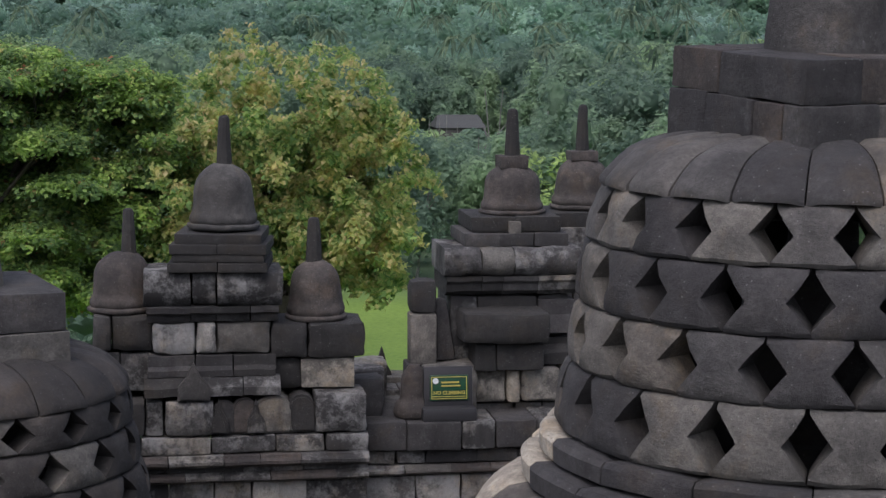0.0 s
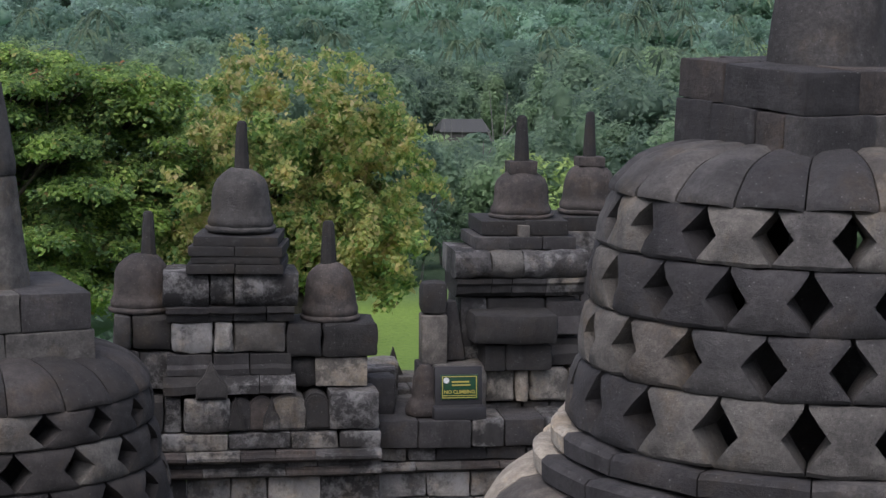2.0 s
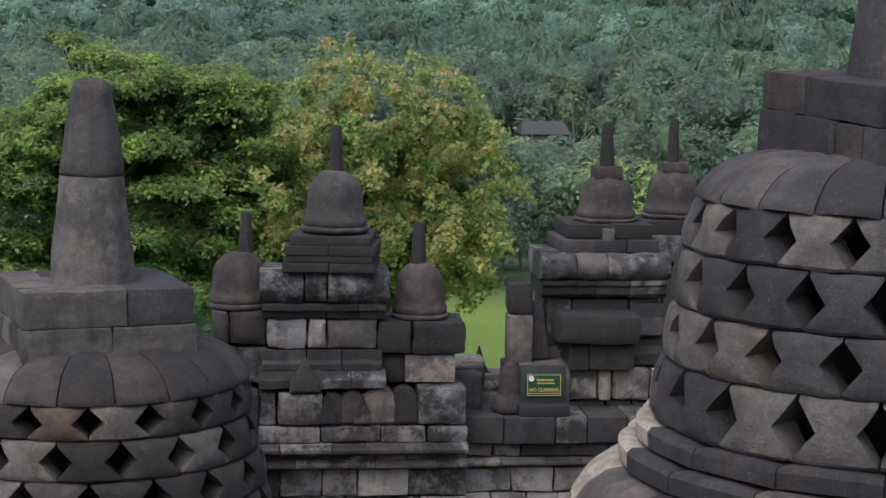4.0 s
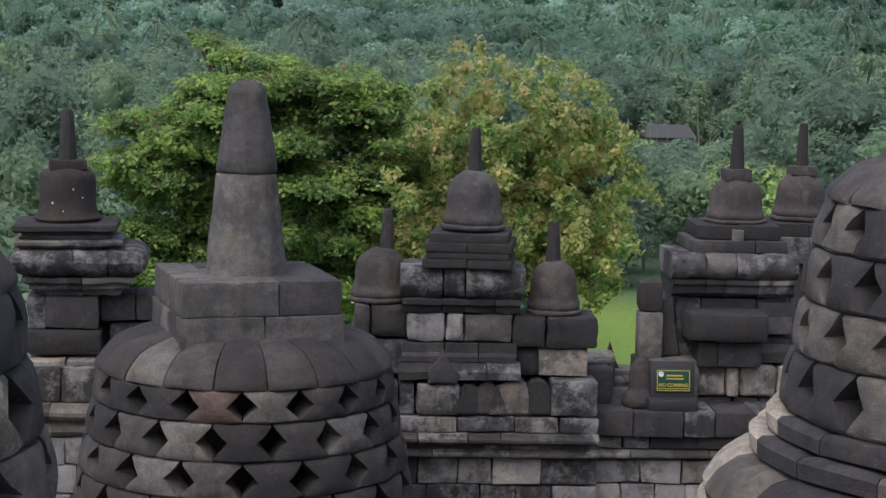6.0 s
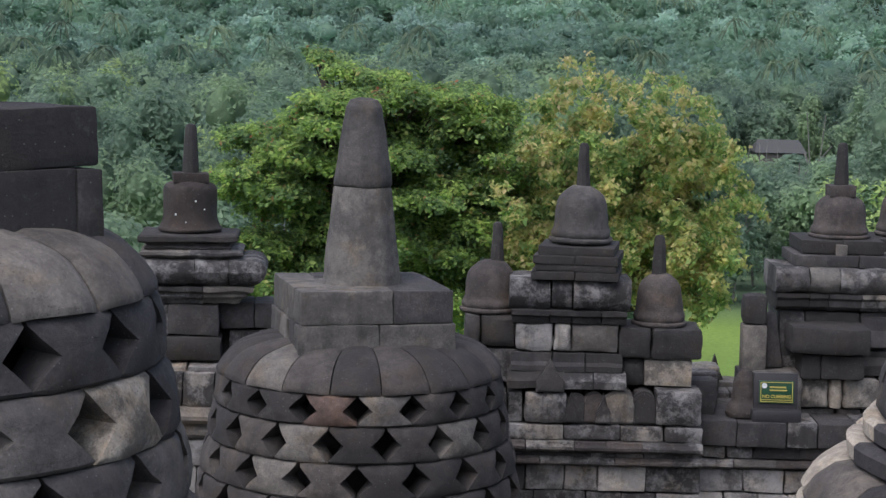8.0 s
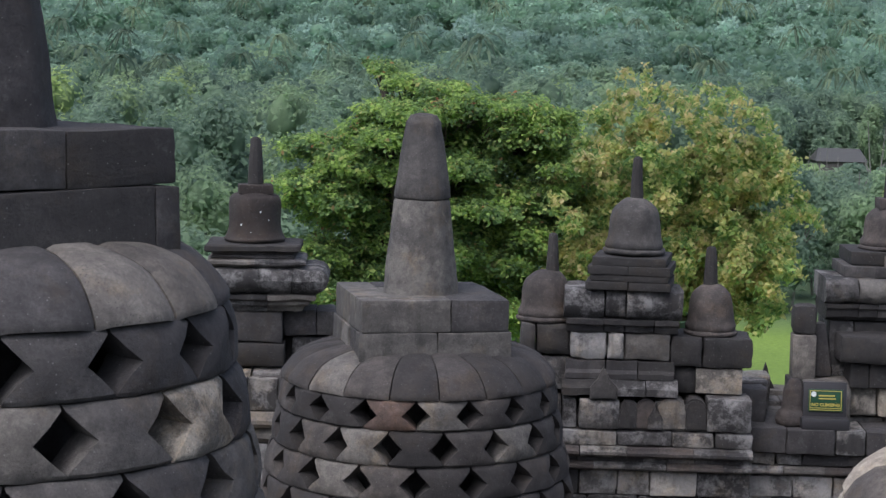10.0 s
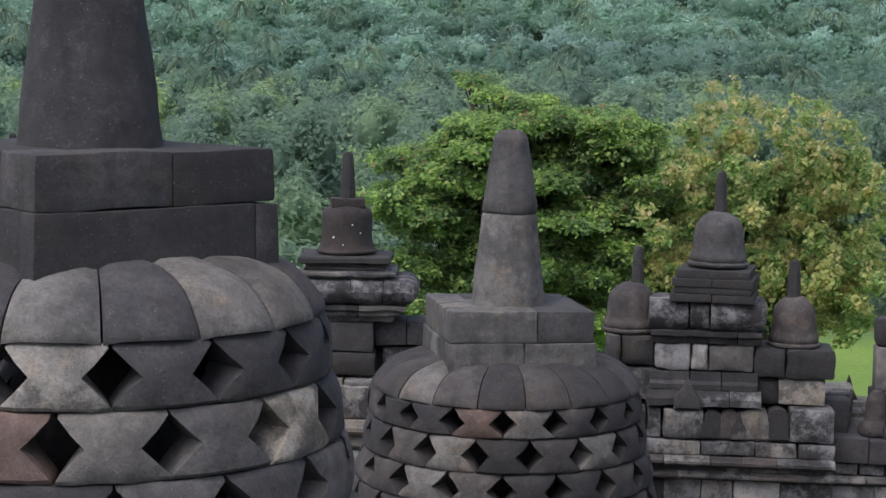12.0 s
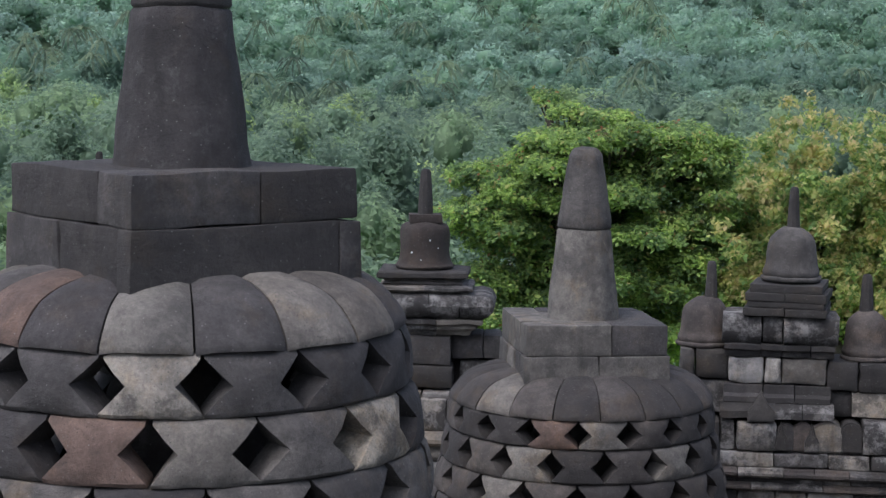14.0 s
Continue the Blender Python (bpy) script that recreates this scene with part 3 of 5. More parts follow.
perforated_stupa(*(-1.156, 14.571, -1.75, 0.870, [1.207, 1.244, 1.299, 1.358, 1.393], [0.106, -0.149, -0.44, -0.724, -1.024]), around=17, cap_count=18, turn=radians(16.3), start=radians(-7.2), cap_start=radians(2.5), marks={(0, 0): RUST, (0, 1): GREY, (1, -1): GREY, (2, -1): LIGHT, (1, 2): GREY, ("cap", -2): LIGHT},
                 slabs=(1.27, 0.205, 0.28), spire_base=0.65, label="grey perforated stupa on the lower terrace with two-part pinnacle",
                 lower=([[], [0.2], [], [-0.3, 0.25]], (0.2, 0.65, 0.2, 0.2), [GREY, GREY, SLAB, GREY]), upper=([[], [], [0.1], []], (0.3, 0.51, 0.3, 0.3), [GREY, SLAB, SLAB, SLAB, GREY]), pinnacle=(GREY, SLAB), bell=BELL_BROWN)


def hidden_statue(x, y, z):
    """The figure that fills each hollow bell, as a plain shape."""
    prof = smooth_profile([(0.72, 0.0), (0.72, 1.0), (0.62, 1.12), (0.56, 1.35), (0.42, 1.6), (0.38, 1.8), (0.2, 1.95), (0.17, 2.1), (0.04, 2.18)], 3)
    ob = part("stone_statue", lathe(prof, 24, 0.02, x), SLAB, None, "plain dark stone figure seated inside a lattice stupa", True)
    ob.matrix_world = pose(x, y, z)
    tagged(ob, category="statue", group="statues in the stupas")


for sx, sy, sz in ((3.630, 9.905, -0.35), (-2.737, 7.021, -0.35), (-1.156, 14.571, -1.75)):
    hidden_statue(sx, sy, sz)


# ---- niches of the balustrade ----
def small_bell(parent, x, y, z0, z1, r, material, neck=True, name="bell"):
    """A small solid bell finial with a flared foot."""
    h = z1 - z0
    p = [(r * 1.0, 0.0), (r * 1.1, 0.03), (r * 1.1, 0.085), (r * 1.0, 0.1), (r * 1.03, 0.13), (r * 1.03, 0.2), (r * 0.95, 0.29), (r * 0.91, 0.46), (r * 0.87, 0.66), (r * 0.76, 0.82), (r * 0.5, 0.95), (r * 0.3, 1.0)]
    prof = smooth_profile([(a, z0 + b * h) for a, b in p], 2)
    ob = part(name, lathe(prof, 36, 0.012, rng.random() * 30), material, parent, smooth=True)
    ob.location = (x, y, 0)


def small_spire(parent, x, y, z0, z1, r, material):
    h = z1 - z0
    prof = [(r, z0 - 0.03), (r * 0.97, z0 + 0.1 * h), (r * 0.8, z0 + 0.6 * h), (r * 0.68, z0 + 0.92 * h), (r * 0.55, z0 + 0.975 * h), (r * 0.3, z1)]
    ob = part("pinnacle", lathe(prof, 10, 0.006, rng.random() * 30), material, parent)
    ob.location = (x, y, 0)


def slab(parent, x, y, z0, z1, w, d, turn, material, name="plinth_stone", split=1):
    for i in range(split):
        ww = w / split
        ob = part(name, block(ww - 0.004, d, z1 - z0 - 0.003, 0.009, 0.01, rng.random() * 40), material, parent)
        c = Matrix.Rotation(turn, 3, "Z") @ Vector((-w / 2 + ww * (i + 0.5), -d / 2, 0))
        ob.location = (x + c.x, y + c.y, z0)
        ob.rotation_euler = (0, 0, turn)


def cornice(parent, x0, x1, z0, z1, y, material, back=0.7):
    """A cornice stone with a swelling face."""
    h = z1 - z0
    prof = [(-0.03, z0), (0.015, z0 + 0.1 * h), (0.05, z0 + 0.3 * h), (0.062, z0 + 0.55 * h), (0.05, z0 + 0.8 * h), (0.02, z0 + 0.95 * h), (-0.02, z1)]
    moulding(parent, x0, x1, [(o - y, z) for o, z in prof], [1], material, back + y, "cornice_stone", 0.02)


def arched(parent, x, y, z, w, d, h, material):
    """An upright stone with a rounded top."""
    bm = bmesh.new()
    out = [(-0.5, 0), (0.5, 0)] + [(0.5 * math.cos(a), 0.62 + 0.38 * math.sin(a)) for a in np.linspace(0, math.pi, 9)]
    a = [bm.verts.new((u * w, 0, v * h)) for u, v in out]
    b = [bm.verts.new((u * w, d, v * h)) for u, v in out]
    bm.faces.new(a)
    bm.faces.new(b[::-1])
    for i in range(len(out)):
        j = (i + 1) % len(out)
        bm.faces.new((a[j], a[i], b[i], b[j]))
    bmesh.ops.recalc_face_normals(bm, faces=bm.faces[:])
    bmesh.ops.bevel(bm, geom=[e for e in bm.edges if abs(e.verts[0].co.y - e.verts[1].co.y) < 1e-5], offset=0.02, segments=2, affect="EDGES")
    rough_up(bm, 0.014, 6, rng.random() * 30)
    ob = part("stone", bm, material, parent)
    ob.location = (x, y, z)


def core(parent, x0, x1, z0, z1, y0, depth):
    """Rough masonry that fills the inside behind the facing stones."""
    ob = part("core", block(x1 - x0, depth, z1 - z0, 0.02, 0.0, 1.0), BLACK, parent)
    ob.location = ((x0 + x1) / 2, y0, z0)


def antefix(parent, x, y, z, w, h, material):
    """A pointed upright stone, like a small gable, with a rounded shoulder."""
    bm = bmesh.new()
    out = [(-0.5, 0), (0.5, 0), (0.5, 0.35), (0.36, 0.5), (0.22, 0.62), (0.1, 0.85), (0, 1), (-0.1, 0.85), (-0.22, 0.62), (-0.36, 0.5), (-0.5, 0.35)]
    a = [bm.verts.new((u * w, 0, v * h)) for u, v in out]
    b = [bm.verts.new((u * w, 0.14, v * h * 0.98)) for u, v in out]
    bm.faces.new(a)
    bm.faces.new(b[::-1])
    for i in range(len(out)):
        j = (i + 1) % len(out)
        bm.faces.new((a[j], a[i], b[i], b[j]))
    bmesh.ops.recalc_face_normals(bm, faces=bm.faces[:])
    bmesh.ops.bevel(bm, geom=[e for e in bm.edges if abs(e.verts[0].co.y - e.verts[1].co.y) < 1e-5], offset=0.018, segments=2, affect="EDGES")
    rough_up(bm, 0.008, 6, rng.random() * 30)
    ob = part("antefix", bm, material, parent)
    ob.location = (x, y, z)


def bulged(parent, x, y, z, w, d, h, material, name="stone", seed=None):
    """A block with a swollen, much worn face."""
    sd = rng.random() * 40 if seed is None else seed
    bm = block(w, d, h, 0.035, 0.0, sd)
    bmesh.ops.subdivide_edges(bm, edges=[e for e in bm.edges if e.calc_length() > 0.09], cuts=3, use_grid_fill=True)
    for v in bm.verts:
        # the face swells a little and its edges are chipped
        u, k = v.co.x / (w / 2), (v.co.z - h / 2) / (h / 2)
        if v.co.y < 0.05:
            v.co.y -= 0.03 * (1 - u * u) * (1 - k * k)
    rough_up(bm, 0.02, 7.0, sd)
    rough_up(bm, 0.012, 19.0, sd + 3)
    ob = part(name, bm, material, parent)
    ob.location = (x, y, z)


def niche_with_three_bells():
    ob = thing("balustrade_niche", pose(0.832, 16.600, -0.014), "blackened stone niche crowned by three small bell finials", "niche", "niches of the balustrade")
    # central finial
    small_spire(ob, 0.005, 0.3, 1.541, 1.987, 0.07, BLACK)
    small_bell(ob, -0.005, 0.3, 1.016, 1.573, 0.28, SLAB)
    slab(ob, -0.016, 0.3, 0.920, 1.006, 0.74, 0.72, radians(-8), BLACK)
    slab(ob, -0.016, 0.3, 0.834, 0.920, 0.82, 0.8, radians(-8), BLACK, split=2)
    slab(ob, -0.016, 0.3, 0.769, 0.834, 0.78, 0.78, radians(-8), BLACK)
    slab(ob, -0.03, 0.32, 0.683, 0.769, 0.85, 0.84, radians(-6), BLACK, split=2)
    # cornice with swelling blocks
    for a, b, o in ((-0.688, -0.290, 0.03), (-0.285, -0.081, 0.05), (-0.075, 0.484, -0.02)):
        cornice(ob, a, b, 0.385, 0.683, o, WALL, 0.6)
    core(ob, -0.634, 0.431, -0.371, 0.672, 0.3, 0.35)
    core(ob, -1.075, 1.131, -0.706, -0.033, 0.36, 0.3)
    moulding(ob, -0.667, 0.452, [(-0.05, 0.244), (-0.03, 0.277), (-0.03, 0.309), (0.03, 0.331), (0.04, 0.380)], [0.9, 0.5, 0.7, 0.6], [WALL, SLAB], 0.6)
    # pale relief course
    for a, b in ((-0.624, -0.258), (-0.253, -0.086), (-0.081, 0.377)):
        bulged(ob, (a + b) / 2, 0.05, -0.033, b - a - 0.005, 0.5, 0.239 - -0.033 - 0.004, LIMED if a < -0.215 else LIGHT, "relief_stone")
    moulding(ob, -0.667, 0.420, [(0.02, -0.218), (0.02, -0.164), (-0.02, -0.131), (-0.02, -0.044)], [1, 0.8, 0.9], [SLAB, BLACK, WALL], 0.5)
    moulding(ob, -0.699, 0.458, [(0.1, -0.371), (0.1, -0.300), (0.05, -0.262), (0.03, -0.224)], [1, 1.1, 0.8], [WALL, BLACK], 0.6)
    # wing with a bell on the right-hand side
    small_spire(ob, 0.775, 0.35, 0.699, 1.102, 0.075, BLACK)
    small_bell(ob, 0.786, 0.35, 0.206, 0.720, 0.245, BROWN)
    for a, b in ((0.388, 0.700), (0.705, 1.190)):
        bulged(ob, (a + b) / 2, 0.06, -0.087, b - a - 0.005, 0.6, 0.212 - -0.087, BLACK, "wing_stone")
    bulged(ob, 0.538, 0.14, -0.360, 0.26, 0.5, -0.098 - -0.360, BLACK, "wing_stone")
    slab(ob, 0.872, 0.34, -0.355, -0.098, 1.109 - 0.641, 0.5, 0.0, PALE, "wing_stone")
    # wing with a bell on the left-hand side
    small_spire(ob, -0.817, 0.45, 0.780, 1.183, 0.07, BLACK)
    small_bell(ob, -0.871, 0.45, 0.293, 0.807, 0.275, BROWN)
    for a, b in ((-1.129, -0.968), (-0.962, -0.629)):
        bulged(ob, (a + b) / 2, 0.14, -0.011, b - a - 0.005, 0.6, 0.293 - -0.011, BLACK if a > -1.075 else SLAB, "wing_stone")
    course(ob, -1.129, -0.624, -0.371, -0.022, 0.16, 0.5, [1, 1.2], [WALL, BLACK])
    # row of swollen upright stones with pointed antefixes
    for a, b, h in ((-0.522, -0.107, -0.415), (0.754, 1.185, -0.371)):
        bulged(ob, (a + b) / 2, -0.12, -0.706, b - a, 0.5, h - -0.706, WALL)
    course(ob, -1.129, -0.538, -0.706, -0.415, -0.06, 0.5, [1, 1.3, 0.8], [WALL, BLACK])
    for x, w, h, m in ((-0.021, 0.2, -0.415, SLAB), (0.151, 0.22, -0.393, BROWN), (0.388, 0.34, -0.393, GREY), (0.641, 0.23, -0.382, BLACK)):
        arched(ob, x, -0.08, -0.706, w, 0.4, h - -0.706, m)
    core(ob, -0.538, 1.174, -0.706, -0.492, 0.1, 0.3)
    antefix(ob, -0.280, -0.16, -0.4, 0.27, -0.075 - -0.4, SLAB)
    antefix(ob, -0.070, -0.14, -0.695, 0.16, -0.393 - -0.695, BLACK)
    antefix(ob, 0.242, -0.14, -0.695, 0.15, -0.404 - -0.695, WALL)
    # stones running back at the end of the row
    for i, (y, w) in enumerate(((0.42, 0.3), (0.8, 0.28), (1.2, 0.34))):
        bulged(ob, 1.196 + 0.02 + i * 0.06, y, -0.706, 0.36, 0.36, -0.350 - -0.706, WALL if i else SLAB)
    return ob


niche_with_three_bells()


def wall_front(name, x0, x1, y, levels, label, seed, depth=0.5):
    """A stretch of the balustrade: plain courses between moulded bands. levels: (kind, z0, z1, out)."""
    ob = thing(name, pose(0, y, 0), label, "wall", kind="structure")
    n = max(2, round((x1 - x0) / 0.42))
    for kind, z0, z1, out in levels:
        if kind == "m":
            moulding(ob, x0, x1, [(out - 0.05, z0), (out, z0 + (z1 - z0) * 0.3), (out, z0 + (z1 - z0) * 0.55), (out - 0.03, z0 + (z1 - z0) * 0.75), (out - 0.04, z1)], some_widths(n), [WALL, BROWN, WALL, LIGHT], depth)
        elif kind == "b":
            moulding(ob, x0, x1, [(out, z0), (out, z1)], some_widths(n), [BLACK, WALL], depth)
        else:
            course(ob, x0, x1, z0, z1, -out, depth, some_widths(n), [LIMED, WALL, LIMED, LIMED] if kind == "s" else [WALL, SLAB], name="wall_stone", taper=0.0)
    return ob


ZA = -0.014
wall_front("wall_under_niche", -2.2, 0.832 + 1.206, 16.6 - 0.02,
           [("c", ZA + -0.865, ZA + -0.717, 0.1), ("m", ZA + -0.976, ZA + -0.871, 0.2), ("b", ZA + -1.020, ZA + -0.981, 0.12),
            ("m", ZA + -1.114, ZA + -1.025, 0.16), ("s", ZA + -1.374, ZA + -1.119, 0.06), ("s", ZA + -1.596, ZA + -1.380, 0.06), ("s", ZA + -1.875, ZA + -1.602, 0.06), ("s", -1.75, ZA + -1.880, 0.08)],
           "stained stone balustrade wall with moulded bands", 1)
ZB = -0.083
ZS = -0.423
wall_front("wall_beside_niche", 0.832 + 1.217, 7.5, 16.85,
           [("c", ZS + -0.530, ZS + -0.277, 0.14), ("c", ZS + -0.667, ZS + -0.540, 0.06), ("m", ZS + -0.769, ZS + -0.678, 0.1),
            ("s", ZS + -1.014, ZS + -0.779, 0.02), ("s", ZS + -1.219, ZS + -1.019, 0.02), ("s", -1.75, ZS + -1.224, 0.04)],
           "low stretch of stone balustrade wall with worn coping blocks", 2, 0.9)
ZN = 0.679
wall_front("wall_under_corner_niche", -8.5, -2.25, 16.9,
           [("c", ZN + -1.386, ZN + -1.051, 0.1), ("m", ZN + -1.555, ZN + -1.398, 0.2), ("m", ZN + -1.723, ZN + -1.566, 0.12), ("s", ZN + -2.005, ZN + -1.734, 0.05),
            ("s", ZN + -2.287, ZN + -2.010, 0.05), ("s", ZN + -2.571, ZN + -2.293, 0.05), ("s", -1.75, ZN + -2.577, 0.06)],
           "pale-jointed stone balustrade wall between stupas", 3)


def paving_behind():
    ob = thing("paved_ledge", pose(0, 17.0, 0), "worn flagstones on top of the low balustrade", "paving", kind="structure")
    z = ZS + -0.277
    for r in range(3):
        course(ob, 0.832 + 1.217 + 0.05, 6.5, z - 0.1, z + 0.01 + 0.05 * r, 0.55 + r * 0.36, 0.35, some_widths(9), [FLOOR, WALL, FLOOR], 0.01, 0.02, "flagstone")
    course(ob, 0.832 + 1.217 + 0.05, 6.5, -1.75, z - 0.11, 0.55, 1.0, some_widths(6), [FLOOR], 0.0)
    return ob


paving_behind()


def niche_with_box():
    ob = thing("balustrade_niche", pose(3.402, 17.300, -0.083), "weathered stone niche with bell finial and dark block in front", "niche", "niches of the balustrade")
    # two finials, one behind the other
    small_spire(ob, 0.13, 0.6, 1.62, 2.066, 0.075, BLACK)
    slab(ob, 0.128, 0.6, 1.51, 1.635, 0.27, 0.27, 0, BROWN, "neck")
    small_bell(ob, 0.13, 0.6, 1.09, 1.54, 0.285, BROWN)
    # sit-on rings and slabs
    slab(ob, 0.1, 0.6, 0.955, 1.096, 0.84, 0.8, 0, BLACK, split=2)
    slab(ob, 0.09, 0.55, 0.835, 0.953, 0.96, 0.86, 0, SLAB, split=3)
    slab(ob, 0.08, 0.19, 0.84, 1.06, 0.115, 0.12, 0, LIGHT, "key_stone")
    for a, b, m in ((-0.59, -0.261, WALL), (-0.255, 0.042, GREY), (0.047, 0.66, WALL)):
        cornice(ob, a, b, 0.576, 0.829, 0.02, m, 0.85)
    core(ob, -0.489, 0.577, -0.759, 0.819, 0.3, 0.5)
    moulding(ob, -0.572, 0.641, [(-0.12, 0.395), (-0.06, 0.437), (-0.05, 0.504), (-0.02, 0.530), (-0.02, 0.571)], [1, 0.6, 1, 1.1], [WALL, BLACK, SLAB], 0.8)
    course(ob, -0.520, 0.588, -0.260, 0.385, 0.14, 0.8, [0.6, 1.3, 0.7], [SLAB, WALL, BLACK], name="body_stone")
    moulding(ob, 0.288, 0.630, [(0.05, -0.234), (0.05, -0.130), (-0.03, -0.062), (-0.03, 0.000)], [1], [BLACK], 0.5)
    moulding(ob, 0.288, 0.630, [(0.02, 0.053), (0.0, 0.131), (-0.08, 0.209), (-0.08, 0.338)], [1], [SLAB], 0.5)
    # dark block standing proud on a carved pedestal
    bulged(ob, (-0.458 + 0.314) / 2, -0.32, 0.011, 0.314 - -0.458, 0.7, 0.281 - 0.011, BLACK, "lintel_stone")
    course(ob, -0.344, 0.288, -0.250, 0.000, -0.22, 0.6, [0.45, 1], [BLACK, SLAB], name="pedestal_stone")
    # pale carved course at the foot
    for a, b, m in ((-0.333, -0.042, WALL), (-0.037, 0.094, PALE), (0.099, 0.472, WALL), (0.477, 0.683, PALE)):
        bulged(ob, (a + b) / 2, -0.1 if m is WALL else -0.14, -0.564, b - a - 0.005, 0.5, -0.260 - -0.564, CREAM if m is PALE else PALE, "carved_stone")
    course(ob, -0.313, 0.736, -0.775, -0.570, -0.05, 0.5, [1, 0.7, 1.2], [FLOOR, WALL])
    return ob


niche_with_box()


def far_finial(pt, half, top, spire_top, name_label):
    """The crown of a further niche: a bell finial on stepped slabs over a stone body."""
    x, y, z0 = pt
    ob = thing("niche_crown", pose(x, y, z0), name_label, "niche", "niches of the balustrade")
    small_spire(ob, 0, 0, top, spire_top, 0.07, BLACK)
    slab(ob, 0, 0, top - 0.09, top + 0.01, 0.28, 0.28, 0, BROWN, "neck")
    small_bell(ob, 0, 0, top - 0.58, top - 0.06, half, BROWN)
    slab(ob, 0, 0, top - 0.72, top - 0.58, half * 3, half * 3, 0, BLACK, split=2)
    slab(ob, 0, 0, top - 1.0, top - 0.72, half * 3.6, half * 3.4, 0, WALL, split=2)
    course(ob, -half * 1.6, half * 1.6, 0, top - 1.0, -half * 1.4, half * 2.6, [1, 1.2, 0.9], [WALL, SLAB])
    return ob


far_finial((4.491, 19.2, -1.75), 0.29, 3.243, 3.710, "further niche crown with brown bell and black pinnacle")


def moulded(parent, x0, x1, y0, y1, profile, ends, material, name="moulding_stone"):
    """A squared stone with a moulded face all round: profile (out, z) from below upwards; ends: how far each end follows it."""
    bm = bmesh.new()
    n, rings = 6, []
    for out, z in profile:
        a, b, c, d = x0 - out * ends[0], x1 + out * ends[1], y0 - out, y1 + out
        ring = [(a + (b - a) * i / n, c) for i in range(n)] + [(b, c + (d - c) * i / n) for i in range(n)]
        ring += [(b - (b - a) * i / n, d) for i in range(n)] + [(a, d - (d - c) * i / n) for i in range(n)]
        rings.append([bm.verts.new((x, y, z)) for x, y in ring])
    for p, q in zip(rings, rings[1:]):
        for i in range(4 * n):
            j = (i + 1) % (4 * n)
            bm.faces.new((p[i], p[j], q[j], q[i]))
    bm.faces.new(rings[0][::-1])
    bm.faces.new(rings[-1])
    sd = rng.random() * 30
    rough_up(bm, 0.012, 5.0, sd)
    rough_up(bm, 0.01, 17.0, sd + 2)
    part(name, bm, material, parent)


